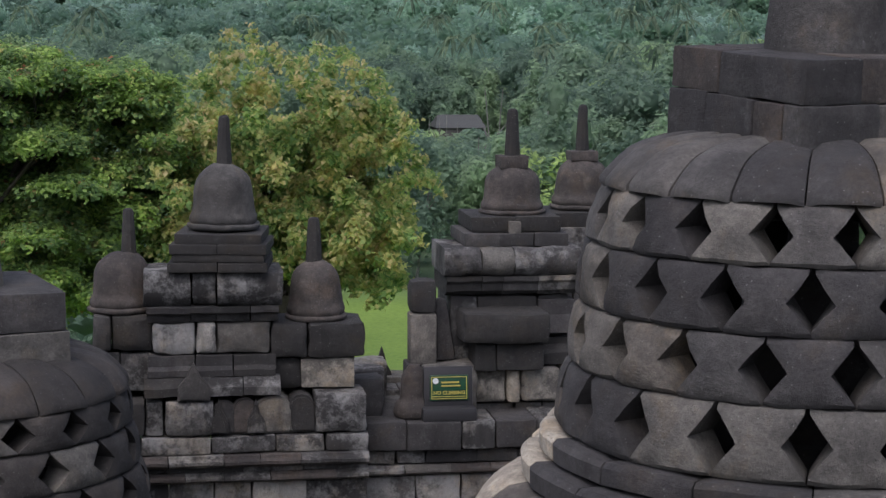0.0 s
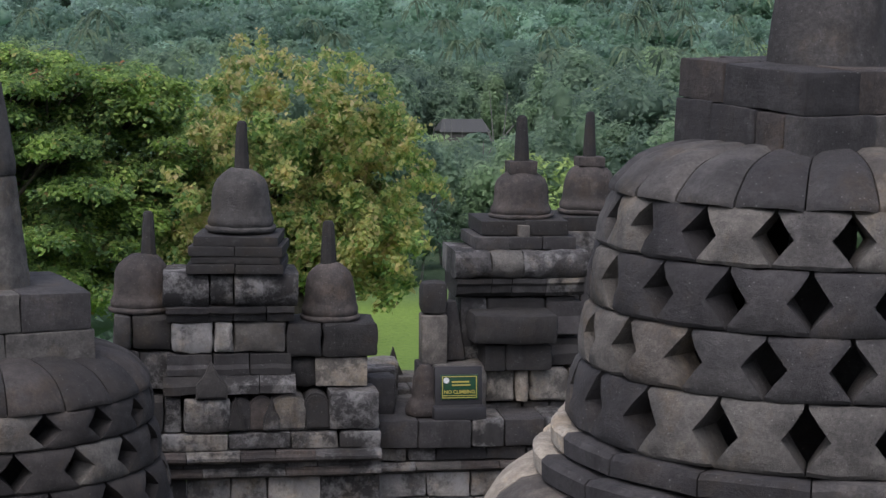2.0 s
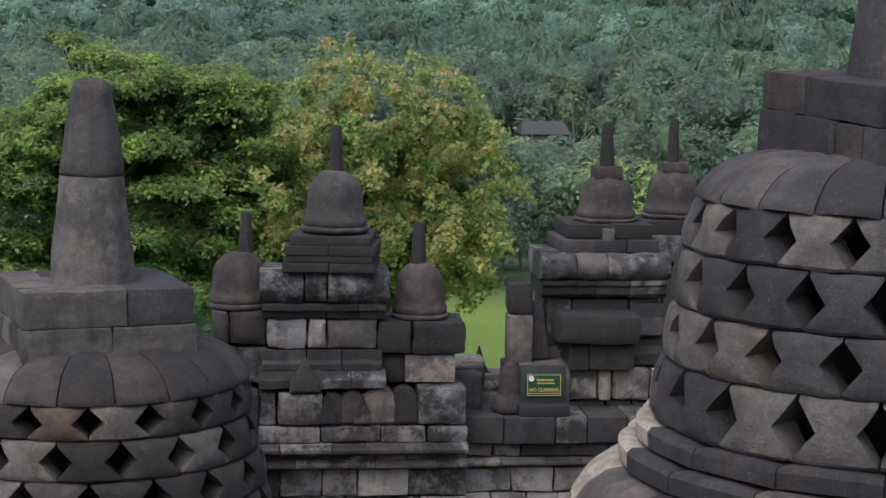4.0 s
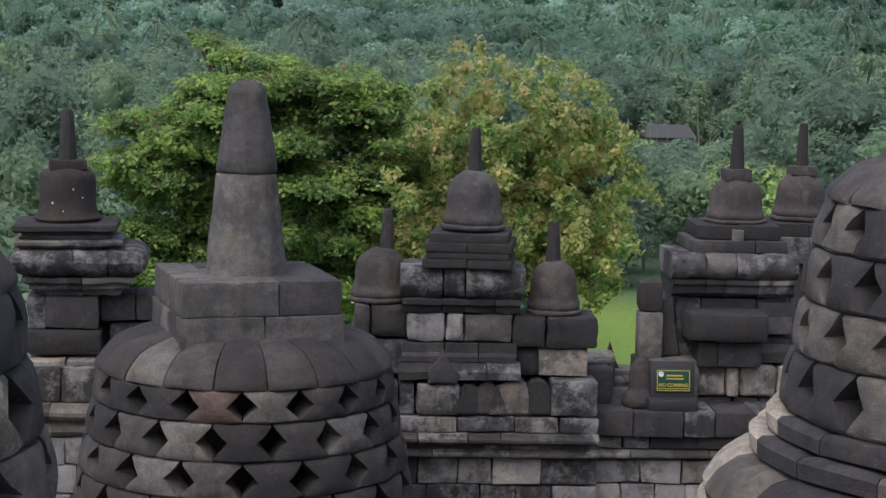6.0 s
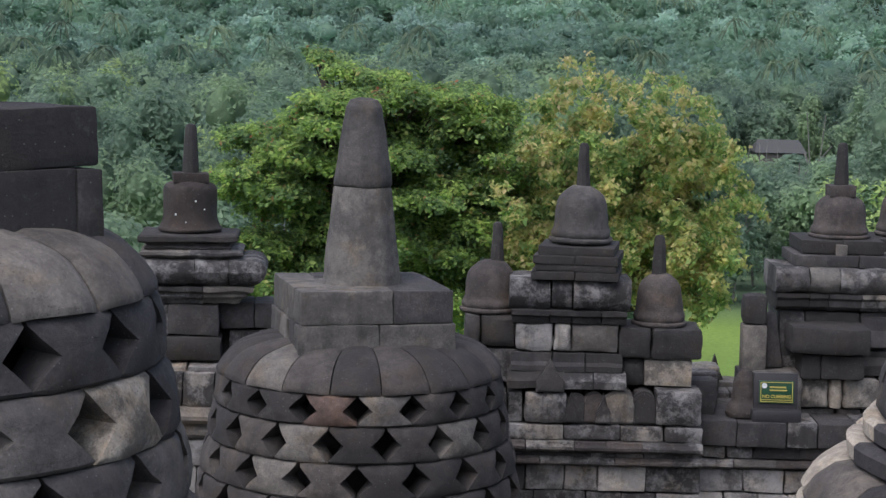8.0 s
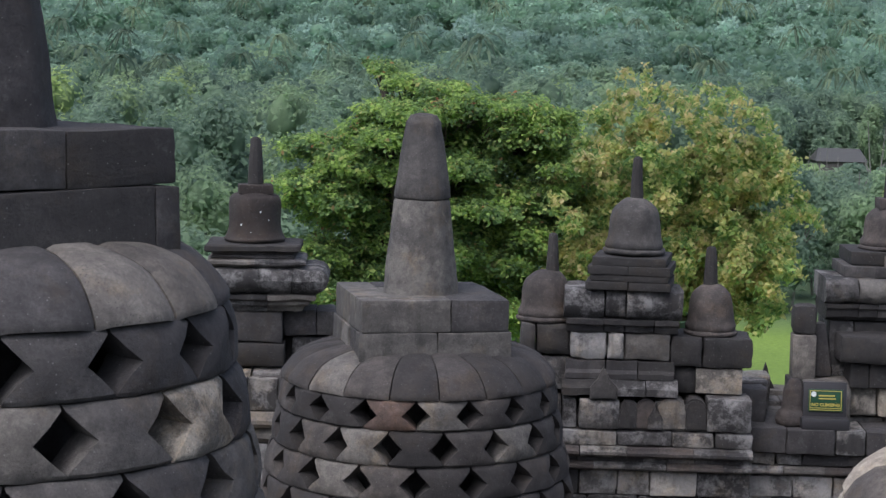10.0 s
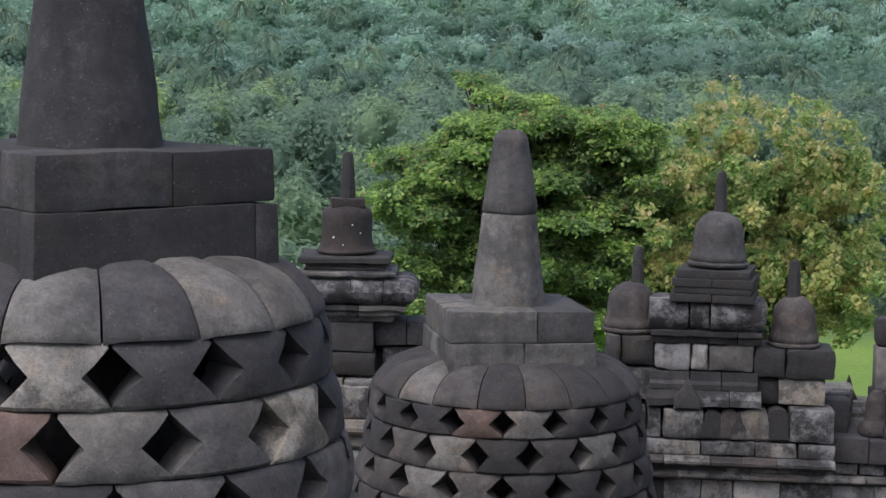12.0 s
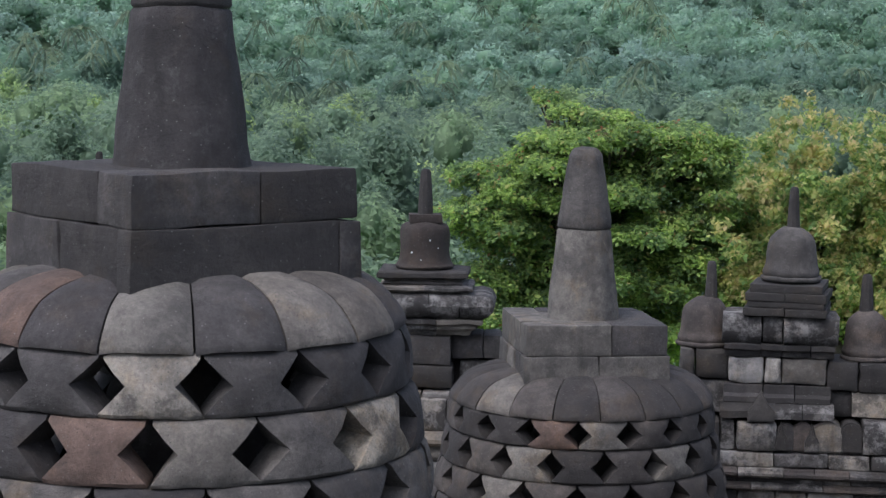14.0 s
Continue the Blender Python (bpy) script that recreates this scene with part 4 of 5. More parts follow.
def niche_corner():
    ob = thing("balustrade_niche", pose(-3.052, 17.000, 0.679) @ pose(0, 0, 0, 0, 0, 6), "dark stone niche with a round brown bell finial", "niche", "niches of the balustrade")
    small_spire(ob, 0.000, 0.45, 0.863, 1.372, 0.085, BLACK)
    slab(ob, 0.000, 0.45, 0.787, 0.885, 0.36, 0.34, 0.1, UMBER, "neck")
    h0, h1 = 0.296, 0.804
    p = [(0.31, 0), (0.32, 0.05), (0.3, 0.1), (0.275, 0.25), (0.27, 0.5), (0.27, 0.75), (0.25, 0.9), (0.19, 0.97), (0.12, 1.0)]
    b = part("bell", lathe(smooth_profile([(r, h0 + k * (h1 - h0)) for r, k in p], 3), 36, 0.008, 4.0), UMBER, ob, smooth=True)
    b.location = (0.000, 0.45, 0)
    for a, k, r in ((-0.5, 0.35, 0.011), (0.25, 0.62, 0.009), (-0.1, 0.2, 0.008), (0.6, 0.45, 0.008)):
        bm = lathe([(r, 0), (r * 0.9, 0.004), (r * 0.4, 0.007)], 9, 0.003, a)
        sp = part("lichen_spot", bm, SIGN_WHITE, ob, "whitish lichen spot")
        sp.location = (0.000 + 0.272 * math.sin(a), 0.45 - 0.272 * math.cos(a), h0 + k * (h1 - h0))
        sp.rotation_euler = (radians(90), 0, a)
    mid = 0.011
    moulded(ob, -0.490, 0.490, 0.03, 0.85, [(-0.03, 0.203), (0.0, 0.220), (0.0, 0.269), (-0.02, 0.285)], (1, 1), BLACK)
    moulded(ob, -0.435, 0.435, 0.08, 0.8, [(-0.01, 0.137), (0.0, 0.154), (-0.03, 0.176), (0.0, 0.198)], (1, 1), SLAB)
    for a, c, e, m in ((-0.462, mid, (1, 0), LIGHT), (mid + 0.006, 0.522, (0, 1), WALL)):
        moulded(ob, a, c, 0.02, 0.86, [(-0.05, 0.049), (-0.02, 0.066), (0.02, 0.088), (0.02, 0.115), (-0.02, 0.132)], e, m)
    for a, c, e in ((-0.446, 0.065, (1, 0)), (0.071, 0.403, (0, 0)), (0.408, 0.707, (0, 1))):
        moulded(ob, a, c, 0.02, 0.9, [(-0.06, -0.220), (0.0, -0.187), (0.05, -0.138), (0.075, -0.077), (0.06, -0.016), (0.02, 0.027), (-0.03, 0.044)], e, WALL, "cornice_stone")
    core(ob, -0.316, 0.283, -1.386, 0.022, 0.3, 0.35)
    core(ob, 0.283, 1.127, -1.386, -0.441, 0.5, 0.3)
    for a, c, e, m in ((-0.359, 0.147, (1, 0), WALL), (0.152, 0.609, (0, 1), LIGHT)):
        moulded(ob, a, c, 0.06, 0.85, [(-0.1, -0.413), (-0.08, -0.369), (-0.02, -0.336), (-0.02, -0.303), (0.04, -0.275), (0.045, -0.231)], e, m)
    course(ob, -0.370, 0.315, -0.729, -0.419, 0.12, 0.6, [0.4, 1.2], [WALL, SLAB], name="body_stone")
    bulged(ob, (-0.370 + 0.337) / 2, 0.08, -0.985, 0.337 - -0.370, 0.6, -0.740 - -0.985, BLACK, "body_stone")
    # lower wing running away
    course(ob, 0.315, 0.855, -0.685, -0.419, 0.3, 0.5, [1.2, 0.7], [SLAB, WALL], name="wing_stone")
    course(ob, 0.403, 1.154, -1.051, -0.707, 0.35, 0.5, [1, 1], [PALE, WALL], name="wing_stone")
    course(ob, -0.479, 0.392, -1.174, -1.007, -0.1, 0.6, [1, 0.8], [PALE, WALL], name="body_stone")
    bulged(ob, 0.283, -0.15, -1.331, 0.42, 0.5, -1.051 - -1.331, BROWN)
    return ob


niche_corner()
far_finial((-7.554, 19.6, -1.75), 0.26, 3.174, 3.821, "far niche crown behind the corner niche")


# ---- upright stones, seated statue, notice on the ledge ----
def upright_stones():
    ob = thing("door_jamb", pose(-0.789 + 3.402, 17.35, ZB), "rounded upright stone with black head and pale shaft", "pillar")
    z0, z1, z2 = -0.208, 0.250, 0.561
    bm = block(0.24, 0.24, z1 - z0, 0.02, 0.008, 3.0)
    part("shaft", bm, LIGHT, ob, "pale grey shaft").location = (0, -0.12, z0)
    bm = block(0.25, 0.24, z2 - z1, 0.09, 0.008, 5.0)
    part("head", bm, BLACK, ob, "black rounded head").location = (0, -0.12, z1)
    bm = block(0.3, 0.3, z0 - -0.759, 0.02, 0.008, 3.0)
    part("foot", bm, BLACK, ob).location = (0, -0.1, -0.759)
    other = thing("upright_stone", pose(2.83, 17.36, ZB - 0.2), "narrow grey upright stone leaning beside the pillar", "stone")
    bm = block(0.2, 0.22, 0.56, 0.05, 0.012, 7.0, 0.03)
    st = part("shaft", bm, SLAB, other)
    st.rotation_euler = (0, radians(-5), 0)
    base = thing("base_block", pose(2.84, 17.12, ZB - 0.76), "broken grey base block under the upright stones", "stone")
    bulged(base, 0, 0, 0, 0.5, 0.45, 0.56, GREY, "block", 4.0)


upright_stones()


def statue():
    prof = [(0.17, 0.0), (0.19, 0.05), (0.17, 0.12), (0.13, 0.17), (0.125, 0.28), (0.115, 0.36), (0.08, 0.42), (0.05, 0.46)]
    bm = lathe(smooth_profile(prof, 3), 28, 0.014, 2.0)
    for v in bm.verts:
        v.co.y *= 0.75
    ob = part("stone_statue", bm, BROWN, None, "worn headless stone figure beside the notice", True)
    ob.matrix_world = pose(2.49, 16.95, ZS - 0.277)
    tagged(ob, category="statue")


statue()


def notice():
    w = 0.231 - -0.224
    h = 0.166 - -0.186
    ob = thing("notice_board", pose(0.000 + 2.780, 16.72, ZS + -0.292), "dark grey stand with green no climbing notice on the ledge", "sign")
    foot = -0.186 - -0.313
    part("foot", block(w + 0.03, 0.34, foot, 0.03, 0.002, 1.0), SIGN_GREY, ob).location = (0, 0, 0.0)
    bd = part("board", block(w - 0.02, 0.07, h, 0.012, 0.001, 2.0), SIGN_GREY, ob)
    bd.location = (0, 0.1, foot - 0.004)
    bd.rotation_euler = (radians(-6), 0, 0)
    pw, ph = 0.176 - -0.165, 0.091 - -0.131
    pz = -0.131 - -0.186
    px = (-0.165 + 0.176) / 2 - 0.000
    panel = part("panel", block(pw, 0.012, ph, 0.003, 0, 3.0), SIGN_GREEN, bd, "green enamelled panel with yellow lettering")
    panel.location = (px, -0.014, pz)

    def bar(x0, x1, z0, z1, mat, name):
        o = part(name, block(x1 - x0, 0.004, z1 - z0, 0.0008, 0, 4.0), mat, panel)
        o.location = ((x0 + x1) / 2, -0.005, z0)

    e = 0.012
    for x0, x1, z0, z1 in ((-pw / 2 + e, pw / 2 - e, e, e + 0.007), (-pw / 2 + e, pw / 2 - e, ph - e - 0.007, ph - e), (-pw / 2 + e, -pw / 2 + e + 0.007, e + 0.007, ph - e - 0.007), (pw / 2 - e - 0.007, pw / 2 - e, e + 0.007, ph - e - 0.007)):
        bar(x0, x1, z0, z1, SIGN_YELLOW, "border")
    bar(-0.07, 0.09, ph * 0.68, ph * 0.75, SIGN_YELLOW, "text_line")
    bar(-0.07, 0.1, ph * 0.55, ph * 0.61, SIGN_YELLOW, "text_line")
    bar(-pw / 2 + 0.02, pw / 2 - 0.02, ph * 0.14, ph * 0.17, SIGN_YELLOW, "text_line")
    cu = bpy.data.curves.new("lettering", "FONT")
    cu.body, cu.size, cu.align_x, cu.extrude = "NO CLIMBING", 0.044, "CENTER", 0.002
    cu.offset = 0.0012
    cu.materials.append(SIGN_YELLOW)
    tx = new("lettering", cu)
    tx.parent = panel
    tx.location, tx.rotation_euler = (0, -0.006, ph * 0.24), (radians(90), 0, 0)
    bm = bmesh.new()
    bmesh.ops.create_cone(bm, cap_ends=True, segments=24, radius1=0.026, radius2=0.026, depth=0.006)
    em = part("emblem", bm, SIGN_WHITE, panel, "pale round emblem")
    em.location, em.rotation_euler = (-pw / 2 + 0.05, -0.006, ph * 0.78), (radians(90), 0, 0)


notice()


def small_antefixes():
    for x, y, h in ((0.832 + 1.433, 18.3, 0.3), (0.832 + 1.535, 18.35, 0.42), (0.832 + 1.347, 18.2, 0.26)):
        ob = thing("antefix_stone", pose(x, y, ZB + -0.759 - 0.3), "small blackened pointed stone on the balustrade", "stone", "pointed stones")
        bulged(ob, 0, 0, 0, 0.24, 0.3, 0.42, BLACK, "block")
        antefix(ob, 0, 0, 0.4, 0.2, h, BLACK)


small_antefixes()


# ---- trees ----
nrng = np.random.RandomState(7)


def pad_leaves(pads, per_area, size, droop=0.0):
    """Leaf blades for flattened foliage pads (x, y, z, rx, ry, rz): clusters over each pad's upper shell, thinner inside."""
    cs, al, ac, be = [], [], [], []
    for x, y, z, rx, ry, rz in pads:
        n = int(per_area * (rx * ry * 2.0 + rx * rz + ry * rz))
        d = unit(nrng.normal(size=(n, 3)))
        d[:, 2] = np.where(d[:, 2] < -0.35, -d[:, 2], d[:, 2])
        k = nrng.uniform(0.55, 1.06, (n, 1)) ** 0.6
        lump = 1 + 0.22 * np.sin(d[:, :1] * 7 + x * 3) * np.cos(d[:, 1:2] * 6 + z * 5)
        c = np.array([x, y, z]) + d * k * lump * np.array([rx, ry, rz])
        m = 7
        c = np.repeat(c, m, 0) + nrng.normal(size=(n * m, 3)) * size * np.array([1.1, 1.1, 0.8])
        nn = unit(np.repeat(d, m, 0) * 0.5 + np.array([0, 0, 0.85]) + nrng.normal(size=(n * m, 3)) * 0.5)
        t = unit(np.cross(nn, nrng.normal(size=(n * m, 3))))
        t[:, 2] -= droop
        t = unit(t)
        s = unit(np.cross(nn, t))
        ln = size * nrng.uniform(0.6, 1.15, (n * m, 1))
        cs.append(c), al.append(t * ln), ac.append(s * ln * 0.6), be.append(nn * ln * 0.16)
    return np.concatenate(cs), np.concatenate(al), np.concatenate(ac), np.concatenate(be)


def tree(name, base, fork, pads, material, per_area, size, label, droop=0.0, bare=(0, 26)):
    ob = thing(name, pose(*base), label, "tree")
    bm = bmesh.new()
    r = random.Random(3)
    b, f = Vector((0, 0, 0)), Vector(fork) - Vector(base)
    mid = b.lerp(f, 0.5) + Vector((0.4, 0.2, 0))
    tube(bm, [b, b.lerp(mid, 0.5), mid, mid.lerp(f, 0.5), f], [0.55, 0.42, 0.36, 0.31, 0.26], 10)
    part("trunk", bm, BARK, ob, smooth=True)
    for x, y, z, rx, ry, rz in pads[bare[0]:bare[1]]:
        bm = bmesh.new()
        e = Vector((x, y, z)) - Vector(base)
        m1 = f.lerp(e, 0.45) + Vector((r.uniform(-0.3, 0.3), r.uniform(-0.3, 0.3), r.uniform(-0.2, 0.3)))
        tube(bm, [f, f.lerp(m1, 0.6), m1, m1.lerp(e, 0.55), e], [0.11, 0.075, 0.055, 0.035, 0.015], 6)
        for _ in range(4):
            q = e + Vector((r.uniform(-1, 1) * rx * 0.8, r.uniform(-1, 1) * ry * 0.8, r.uniform(-0.2, 0.7) * rz))
            tube(bm, [m1.lerp(e, 0.5), (m1.lerp(e, 0.5) + q) / 2 + Vector((0, 0, 0.08)), q], [0.045, 0.028, 0.01], 5)
        part("limb", bm, BARK, ob, smooth=True)
    c, l, w, bend = pad_leaves(pads, per_area, size, droop)
    leaves = quads_object("crown", c, l, w, material, bend=bend)
    leaves.parent = ob
    leaves.matrix_parent_inverse = pose(*base).inverted()
    return ob


def make_pads(spots, y0, spread, rz_k):
    """Pads from rows of (x, z, half width): a front and a back pad for each, with their own depth."""
    r = random.Random(11)
    out = []
    for x, z, w in spots:
        for k in range(2):
            out.append((x + r.uniform(-0.3, 0.3) * w, y0 + r.uniform(-spread, spread), z + r.uniform(-0.12, 0.12), w * r.uniform(0.75, 1.05), w * r.uniform(0.8, 1.2), w * rz_k * r.uniform(0.8, 1.2)))
    return out


def plumes(spots, y0, spread):
    """Narrow upright sprays scattered over each (x, z, half width) of a feathery crown."""
    r = random.Random(17)
    out = []
    for x, z, w in spots:
        # the small sprays along the top stand upright
        tall = 2.3 if w < 0.34 and z > 1.2 else 1.0
        for k in range(8):
            a, q = r.uniform(0, 6.28), math.sqrt(r.random())
            thin = r.uniform(0.17, 0.3) * w
            out.append((x + math.cos(a) * q * w * 0.85, y0 + r.uniform(-spread, spread), z + math.sin(a) * q * w * 0.9 * tall, thin, thin * 1.2, w * r.uniform(0.36, 0.75)))
    return out


def fill_pads(x0, x1, z0, z1, y0, count):
    """Pads inside the crown, behind the outer ones, that close its inside."""
    r = random.Random(23)
    out = []
    for i in range(count):
        u = (i + 0.5) / count
        x = x0 + (x1 - x0) * ((u * 5.0) % 1.0)
        out.append((x, y0 + r.uniform(0, 1.6), z0 + (z1 - z0) * u + r.uniform(-0.2, 0.2), r.uniform(0.7, 1.0), r.uniform(0.7, 1.0), r.uniform(0.4, 0.6)))
    return out


G_SPOTS = [(-5.14, 0.51, 1.08), (-5.89, 0.56, 0.57), (-4.27, 0.40, 1.01), (-3.40, 0.85, 1.01), (-3.90, 1.65, 0.89), (-2.78, 1.43, 1.01), (-1.78, 1.51, 1.01), (-0.66, 1.53, 0.95), (-0.03, 1.48, 0.57), (-4.16, 2.52, 0.40), (-3.41, 2.22, 0.57), (-2.54, 1.99, 0.70), (-2.27, 0.31, 1.01), (-1.14, 0.46, 1.01), (-0.52, 0.85, 0.76), (-5.64, -0.63, 0.76), (-4.64, -0.61, 0.89), (-1.50, -0.55, 1.01), (-0.25, -0.40, 0.76), (-5.13, -2.01, 0.95), (-4.00, -2.12, 1.01), (-2.24, -1.70, 1.01), (-1.23, -1.81, 0.89), (-0.59, -2.43, 0.63), (-4.63, -2.70, 0.76), (-2.73, -2.73, 0.76), (-6.14, -0.14, 0.51), (0.11, 0.36, 0.51), (-1.15, 1.02, 0.76), (0.25, -0.14, 0.57), (-2.23, -2.46, 0.70), (-1.09, -2.70, 0.63)]
Y_SPOTS = [(1.55, 2.16, 0.25), (2.01, 2.24, 0.23), (2.46, 1.72, 0.33), (3.02, 1.79, 0.30), (3.58, 1.80, 0.28), (4.32, 1.38, 0.33), (4.79, 1.45, 0.23), (1.35, 1.26, 0.51), (2.04, 1.08, 0.57), (3.49, 0.86, 0.57), (4.12, 0.62, 0.53), (4.82, 0.57, 0.46), (0.74, 0.50, 0.51), (1.37, 0.20, 0.61), (2.38, 0.09, 0.63), (4.02, -0.26, 0.63), (5.14, 0.08, 0.38), (5.54, -0.48, 0.40), (5.86, -0.64, 0.23), (5.05, -1.00, 0.51), (0.63, -0.51, 0.57), (1.39, -0.88, 0.63), (3.80, -1.15, 0.70), (4.63, -1.45, 0.61), (5.20, -1.56, 0.33), (0.40, -1.65, 0.61), (3.31, -1.98, 0.63), (4.91, -2.21, 0.43), (4.86, -2.85, 0.30), (0.29, -2.54, 0.57), (1.18, -2.66, 0.57), (4.48, -2.79, 0.35)]
tree("broadleaf_tree", (-3.387, 41.5, GROUND_Z), (-3.700, 41.5, -1.796), make_pads(G_SPOTS, 41.0, 2.0, 0.31) + fill_pads(-5.513, 0.247, -2.942, 1.222, 42.0, 30) + fill_pads(-5.513, 0.122, -1.669, 1.472, 40.4, 16) + fill_pads(-6.138, 0.373, -3.581, -2.559, 39.8, 14)
     + fill_pads(-5.6, 0.2, -2.6, 1.3, 39.6, 17), LEAF_GREEN, 128, 0.072,
     "spreading green tree with layered glossy leaves beyond the balustrade")
tree("broadleaf_tree", (2.759, 40.0, GROUND_Z), (2.759, 40.0, -2.942), plumes(Y_SPOTS, 39.5, 1.7) + fill_pads(0.8, 4.7, -3.197, 0.5, 40.8, 34) + fill_pads(0.875, 4.3, -3.070, -0.6, 39.2, 9), LEAF_YELLOW, 150, 0.084,
     "tree with yellowing drooping foliage beyond the balustrade", 0.7, (-43, -12))


# ---- far woods ----
def lobe_mesh(fine):
    bm = bmesh.new()
    bmesh.ops.create_icosphere(bm, subdivisions=fine, radius=1)
    v = np.array([p.co[:] for p in bm.verts])
    f = np.array([[q.index for q in p.verts] for p in bm.faces])
    bm.free()
    return v, f


def crowns_object(name, centres, radii, tones, material, label, fine):
    """One mesh of many lumpy foliage lobes."""
    v0, f0 = lobe_mesh(fine)
    n, nv = len(centres), len(v0)
    ph = nrng.uniform(0, 6.28, (n, 1, 3))
    lump = 1 + 0.1 * np.sin(v0[None, :, :1] * 4 + ph[:, :, :1]) * np.cos(v0[None, :, 1:2] * 4 + ph[:, :, 1:2]) + 0.06 * np.sin(v0[None, :, 2:] * 6 + ph[:, :, 2:]) + nrng.normal(0, 0.07, (n, nv, 1))
    v = centres[:, None, :] + v0[None] * lump * radii[:, None, :]
    f = (f0[None] + (np.arange(n) * nv)[:, None, None]).reshape(-1, 3)
    me = bpy.data.meshes.new(name)
    me.vertices.add(n * nv)
    me.vertices.foreach_set("co", v.ravel())
    me.loops.add(f.size)
    me.loops.foreach_set("vertex_index", f.ravel())
    me.polygons.add(len(f))
    me.polygons.foreach_set("loop_start", np.arange(len(f)) * 3)
    me.polygons.foreach_set("loop_total", np.full(len(f), 3))
    me.attributes.new("tone", "FLOAT", "FACE").data.foreach_set("value", np.repeat(tones, len(f0)).astype(np.float32))
    me.update()
    me.polygons.foreach_set("use_smooth", np.ones(len(f), dtype=bool))
    me.materials.append(material)
    tagged(new(name, me), label, "woodland", kind="stuff")


def woods():
    low, hill, palm = ([], [], [], []), ([], [], [], []), ([], [], [], [])
    lobes = {True: ([], [], []), False: ([], [], [])}
    eaves = float(height_at(35.7, 225.0)) + 4.59 + 0.35
    r = 50.0
    while r < 730:
        step = 6.5 if r < 150 else (8.0 if r < 330 else 9.5)
        da = step / r
        for a in np.arange(radians(-24.5), radians(24.5), da):
            rr, aa = r + nrng.uniform(-0.5, 0.5) * step, a + nrng.uniform(-0.45, 0.45) * da
            x, y, deg = rr * math.sin(aa), rr * math.cos(aa), math.degrees(aa)
            # an open lawn between the near trees
            if rr < 114 and deg > 3.4:
                continue
            lane = abs(deg - 9.01) < 0.75 + 230.0 / rr and rr < 228
            beside = abs(deg - 9.01) < 0.8 + 420.0 / rr and rr < 228
            if (abs(deg - 9.01) < 1.9 and 208 < rr < 246) or (abs(deg - -20.85) < 0.8 and 390 < rr < 422):
                continue
            g = float(height_at(x, y))
            big = nrng.uniform(0.6, 1.4)
            R = (3.0 if rr < 150 else (4.4 if rr < 330 else 5.2)) * big
            H = (10.5 if rr < 250 else 9.0) + nrng.uniform(-3.5, 3.0) * (1.0 if rr < 330 else 0.55) + 2.0 * big
            if rr < 100:
                H = nrng.uniform(7.0, 10.5)
            if beside:
                R = min(R, 3.2)
            if lane:
                H = max(2.5, min(H, (3.0 + (eaves - 3.0) * rr / 225.0 - g) / 1.06))
            if nrng.rand() < 0.13 and rr > 240:
                top = g + H + nrng.uniform(0, 5)
                n = 16
                az, up = nrng.uniform(0, 6.28, n), nrng.uniform(-0.5, 0.9, n)
                out = np.stack([np.cos(az), np.sin(az), np.zeros(n)], 1)
                tone = nrng.rand()
                for s in range(3):
                    p0 = out * 1.15 * s + np.array([0, 0, 1.0]) * (up * s * 0.95 - 0.38 * s * s)[:, None]
                    p1 = out * 1.15 * (s + 1) + np.array([0, 0, 1.0]) * (up * (s + 1) * 0.95 - 0.38 * (s + 1) ** 2)[:, None]
                    d = p1 - p0
                    palm[0].append(np.array([x, y, top]) + (p0 + p1) / 2)
                    palm[1].append(d * 0.62)
                    palm[2].append(unit(np.cross(d, np.array([0, 0, 1.0]) + nrng.normal(size=(n, 3)) * 0.35)) * 0.3)
                    palm[3].append(np.full(n, tone))
                H *= 0.6
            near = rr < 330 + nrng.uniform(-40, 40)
            # Hill tone rises with distance, so haze thickens in the crowns' colour.
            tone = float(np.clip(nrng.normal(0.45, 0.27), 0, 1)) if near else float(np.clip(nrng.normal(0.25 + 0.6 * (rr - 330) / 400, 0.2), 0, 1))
            k = 9 if rr < 330 else 5
            d = unit(nrng.normal(size=(k, 3)) + np.array([0, 0, 0.35]))
            mid = np.array([x, y, g + H * 0.52])
            size = (nrng.uniform(0.36, 0.55, (k, 1)) if near else nrng.uniform(0.5, 0.7, (k, 1))) * np.array([R, R, H * 0.36])
            c = mid + d * (np.array([R * 0.68, R * 0.68, H * 0.32]) if near else np.array([R * 0.55, R * 0.55, H * 0.26]))
            c[0], size[0] = mid - np.array([0, 0, H * 0.14]), np.array([R * 0.7, R * 0.7, H * 0.4])
            lb = lobes[near]
            lb[0].append(c), lb[1].append(size), lb[2].append(np.full(k, tone))
            # loose sprays break the outline of every lobe
            m = 1800 if rr < 150 else (1020 if rr < 330 else 320)
            which = nrng.randint(0, k, m)
            e = unit(nrng.normal(size=(m, 3)) + np.array([0, -0.25, 0.55]))
            p = c[which] + e * size[which] * nrng.uniform(0.72, 1.1, (m, 1))
            nn = unit(e * (0.8 if near else 0.4) + np.array([0, 0, 0.4]) + nrng.normal(size=(m, 3)) * (0.4 if near else 0.65))
            t = unit(np.cross(nn, nrng.normal(size=(m, 3))))
            ln = (0.2 if rr < 150 else (0.32 if rr < 330 else 0.56)) * nrng.uniform(0.6, 1.4, (m, 1))
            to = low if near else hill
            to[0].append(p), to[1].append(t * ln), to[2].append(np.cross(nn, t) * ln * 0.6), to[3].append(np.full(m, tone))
        r += step * 0.95
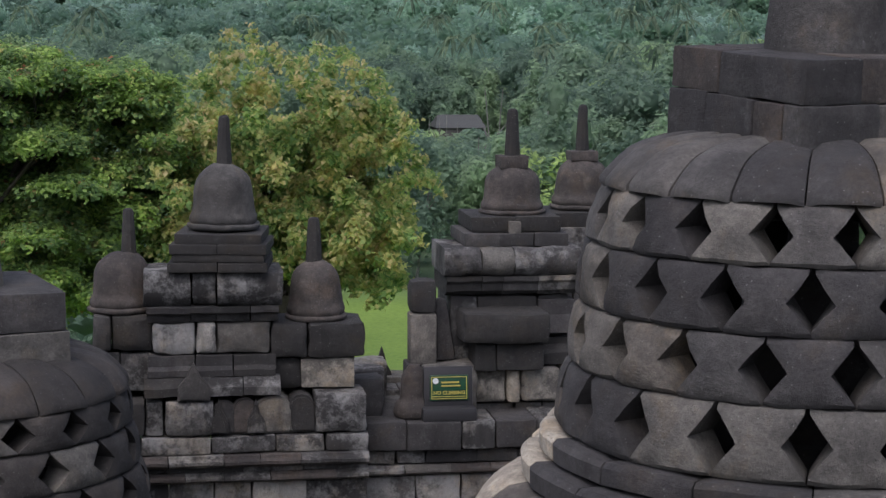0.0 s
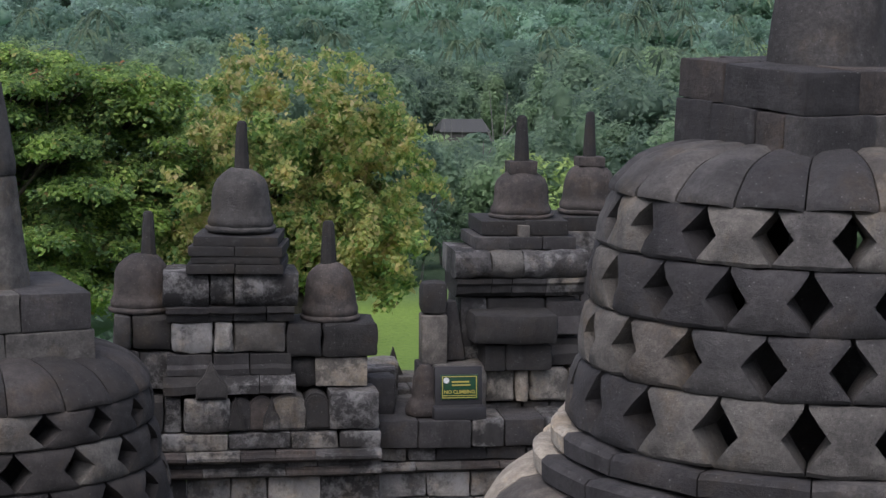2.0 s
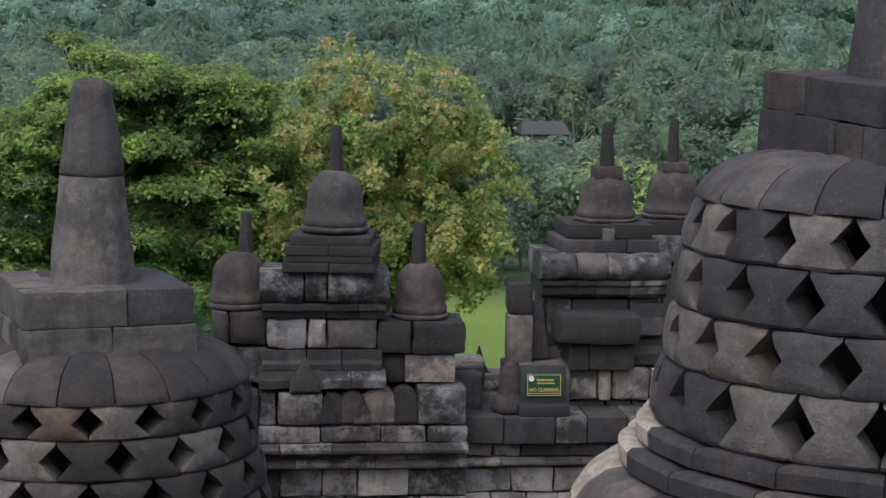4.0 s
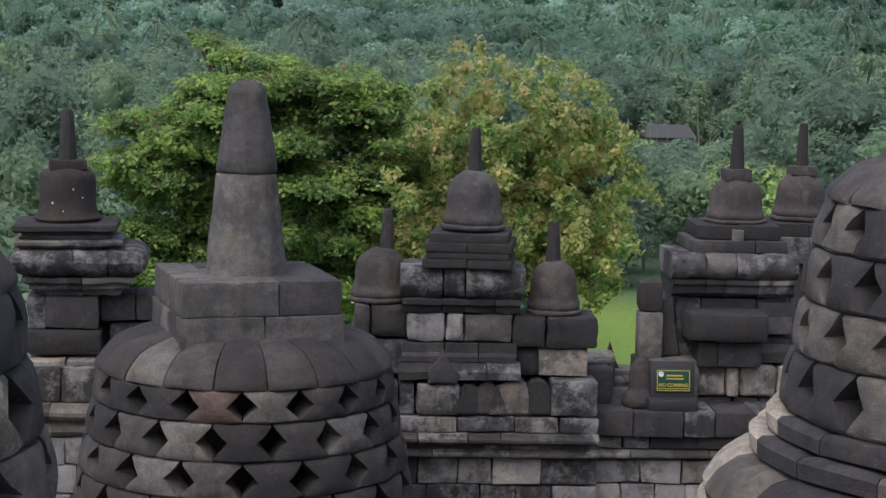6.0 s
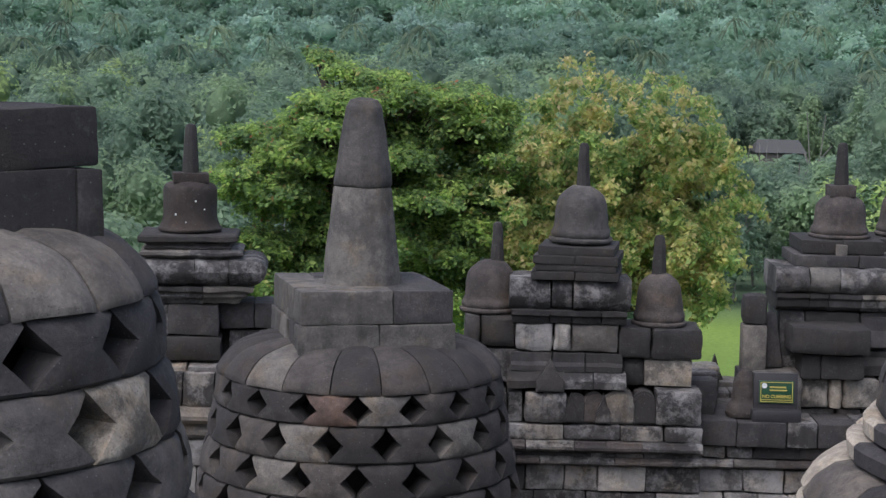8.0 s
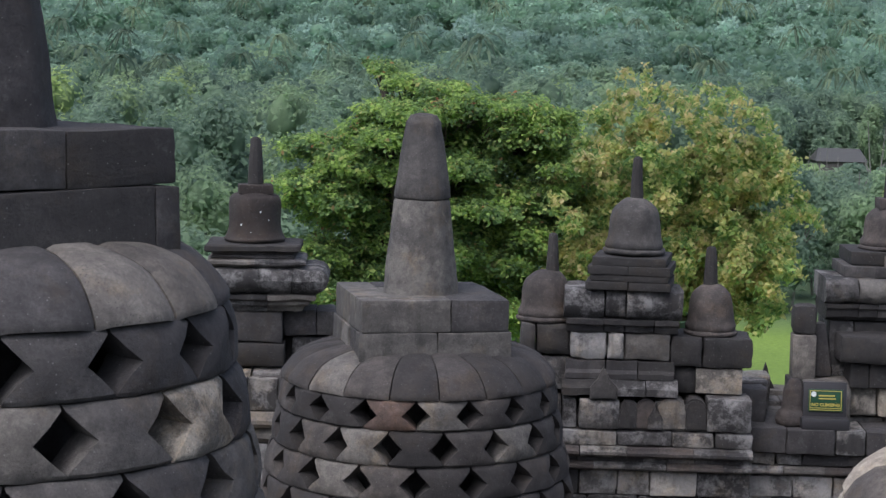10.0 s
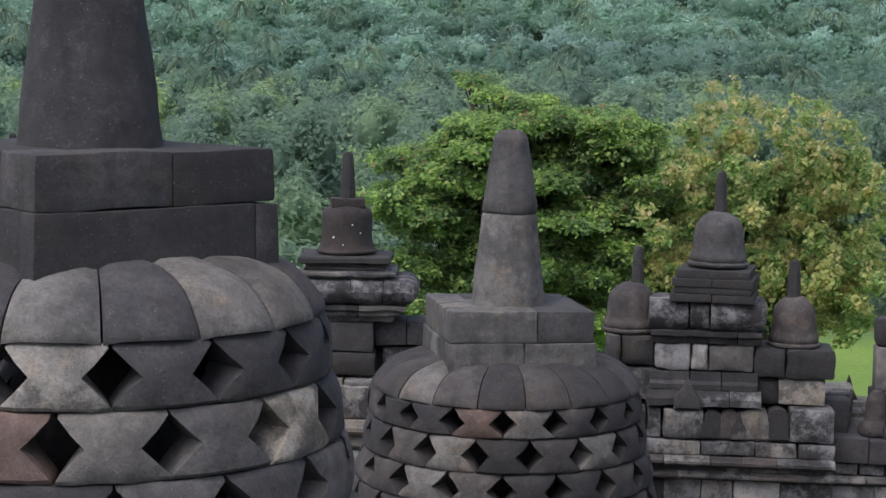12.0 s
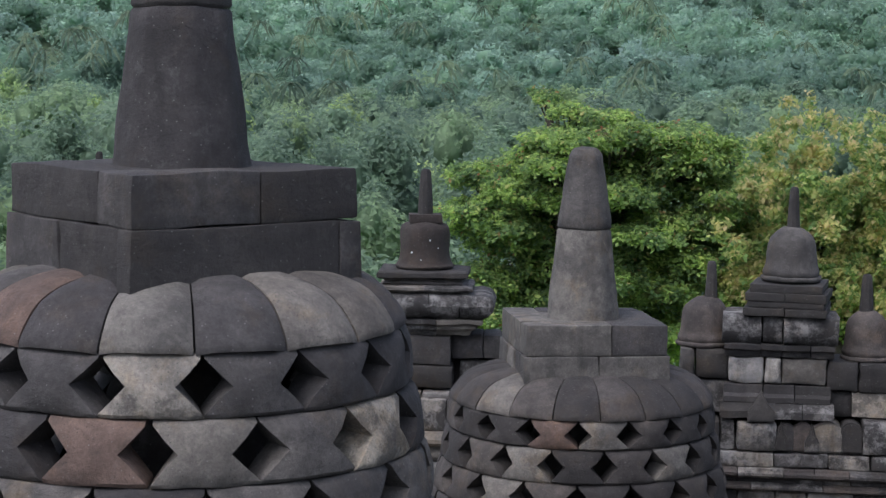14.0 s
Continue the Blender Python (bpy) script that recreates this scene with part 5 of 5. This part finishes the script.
    for near, name, mat, label in ((True, "woodland_crowns", FOREST, "rounded green crowns of the woodland round the lawn"), (False, "hill_woodland_crowns", HAZED_HILL_FOREST, "rounded crowns covering the hill, distance haze in their pale blue-green")):
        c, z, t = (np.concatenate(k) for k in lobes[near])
        # Lobes take a lower tone than their sprays: shade inside crowns, as colour.
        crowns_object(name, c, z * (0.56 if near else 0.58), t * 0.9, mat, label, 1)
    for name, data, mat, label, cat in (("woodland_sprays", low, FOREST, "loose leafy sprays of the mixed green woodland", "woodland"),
                                        ("hill_woodland_sprays", hill, HAZED_HILL_FOREST, "loose leafy sprays of the hill woodland, haze in their colour", "woodland"),
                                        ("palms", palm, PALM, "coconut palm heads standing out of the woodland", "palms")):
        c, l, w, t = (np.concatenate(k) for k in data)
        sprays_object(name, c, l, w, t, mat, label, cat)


woods()


def wood_trunks():
    r = random.Random(31)
    bm = bmesh.new()
    for i in range(90):
        a, d = radians(r.uniform(-4, 20)), r.uniform(122, 185)
        x, y = d * math.sin(a), d * math.cos(a)
        g = Vector((x, y, float(height_at(x, y)) - 0.1))
        h = r.uniform(6.5, 12.0)
        lean = Vector((r.uniform(-1.2, 1.2), r.uniform(-0.5, 0.5), 0))
        tube(bm, [g, g + lean * 0.3 + Vector((0, 0, h * 0.4)), g + lean + Vector((0, 0, h))], [0.11, 0.08, 0.03], 5)
        for k in range(2):
            q = g + lean * 0.5 + Vector((0, 0, h * r.uniform(0.45, 0.75)))
            tube(bm, [q, q + Vector((r.uniform(-1.5, 1.5), r.uniform(-0.6, 0.6), r.uniform(1.0, 2.2)))], [0.07, 0.03], 5)
    tagged(part("wood_trunks", bm, PALE_BARK, None, "slender pale trunks along the edge of the wood", True), category="trunks", kind="stuff")


wood_trunks()


def dry_tuft(x, y, z):
    n = 90
    c = np.array([x, y, z]) + nrng.normal(size=(n, 3)) * np.array([0.07, 0.04, 0.0])
    d = unit(nrng.normal(size=(n, 3)) * np.array([1, 1, 0.5]) + np.array([0, 0, 0.35])) * nrng.uniform(0.02, 0.05, (n, 1))
    ob = quads_object("dry_grass", c + np.array([0, 0, 0.015]), d, unit(np.cross(d, nrng.normal(size=(n, 3)))) * 0.004, DRY)
    tagged(ob, "small tuft of dry grass on the slab", "grass", kind="stuff")


dry_tuft(-2.566, 7.097, 2.600)


def white_fence():
    ob = thing("fence", pose(-6.8, 62.0, GROUND_Z), "white painted posts seen through the tree", "fence")
    top = -2.789 - GROUND_Z
    for i in range(4):
        bm = block(0.07, 0.07, top - (0.12 if i % 2 else 0.05), 0.02, 0.0, 1.0)
        part("post", bm, FENCE_WHITE, ob).location = (-0.75 + i * 0.42 + (0.2 if i > 1 else 0.0), 0, 0)


def far_house(x, y, w, d, wall_h, roof_h, mat, label):
    g = float(height_at(x, y))
    ob = thing("house", pose(x, y, g), label, "house")
    part("wall", block(w * 0.92, d, wall_h, 0.05, 0.0, 1.0), PLASTER, ob)
    bm = bmesh.new()
    a = [bm.verts.new(p) for p in ((-w / 2, -0.4, wall_h), (w / 2, -0.4, wall_h), (w / 2, d + 0.4, wall_h), (-w / 2, d + 0.4, wall_h))]
    r = [bm.verts.new(p) for p in ((-w / 2 * 0.8, d / 2, wall_h + roof_h), (w / 2 * 0.8, d / 2, wall_h + roof_h))]
    bm.faces.new((a[0], a[1], r[1], r[0]))
    bm.faces.new((a[2], a[3], r[0], r[1]))
    bm.faces.new((a[1], a[2], r[1]))
    bm.faces.new((a[3], a[0], r[0]))
    bm.faces.new(a[::-1])
    part("roof", bm, mat, ob)


white_fence()
far_house(35.7, 225.0, 6.4, 5.0, 4.59, 1.5, ROOF, "far house with a dark tiled roof among trees")
far_house(-159.9, 420.0, 10.0, 7.0, -16.84, 1.0, SHEET, "far building with pale sheet roof in the woodland")
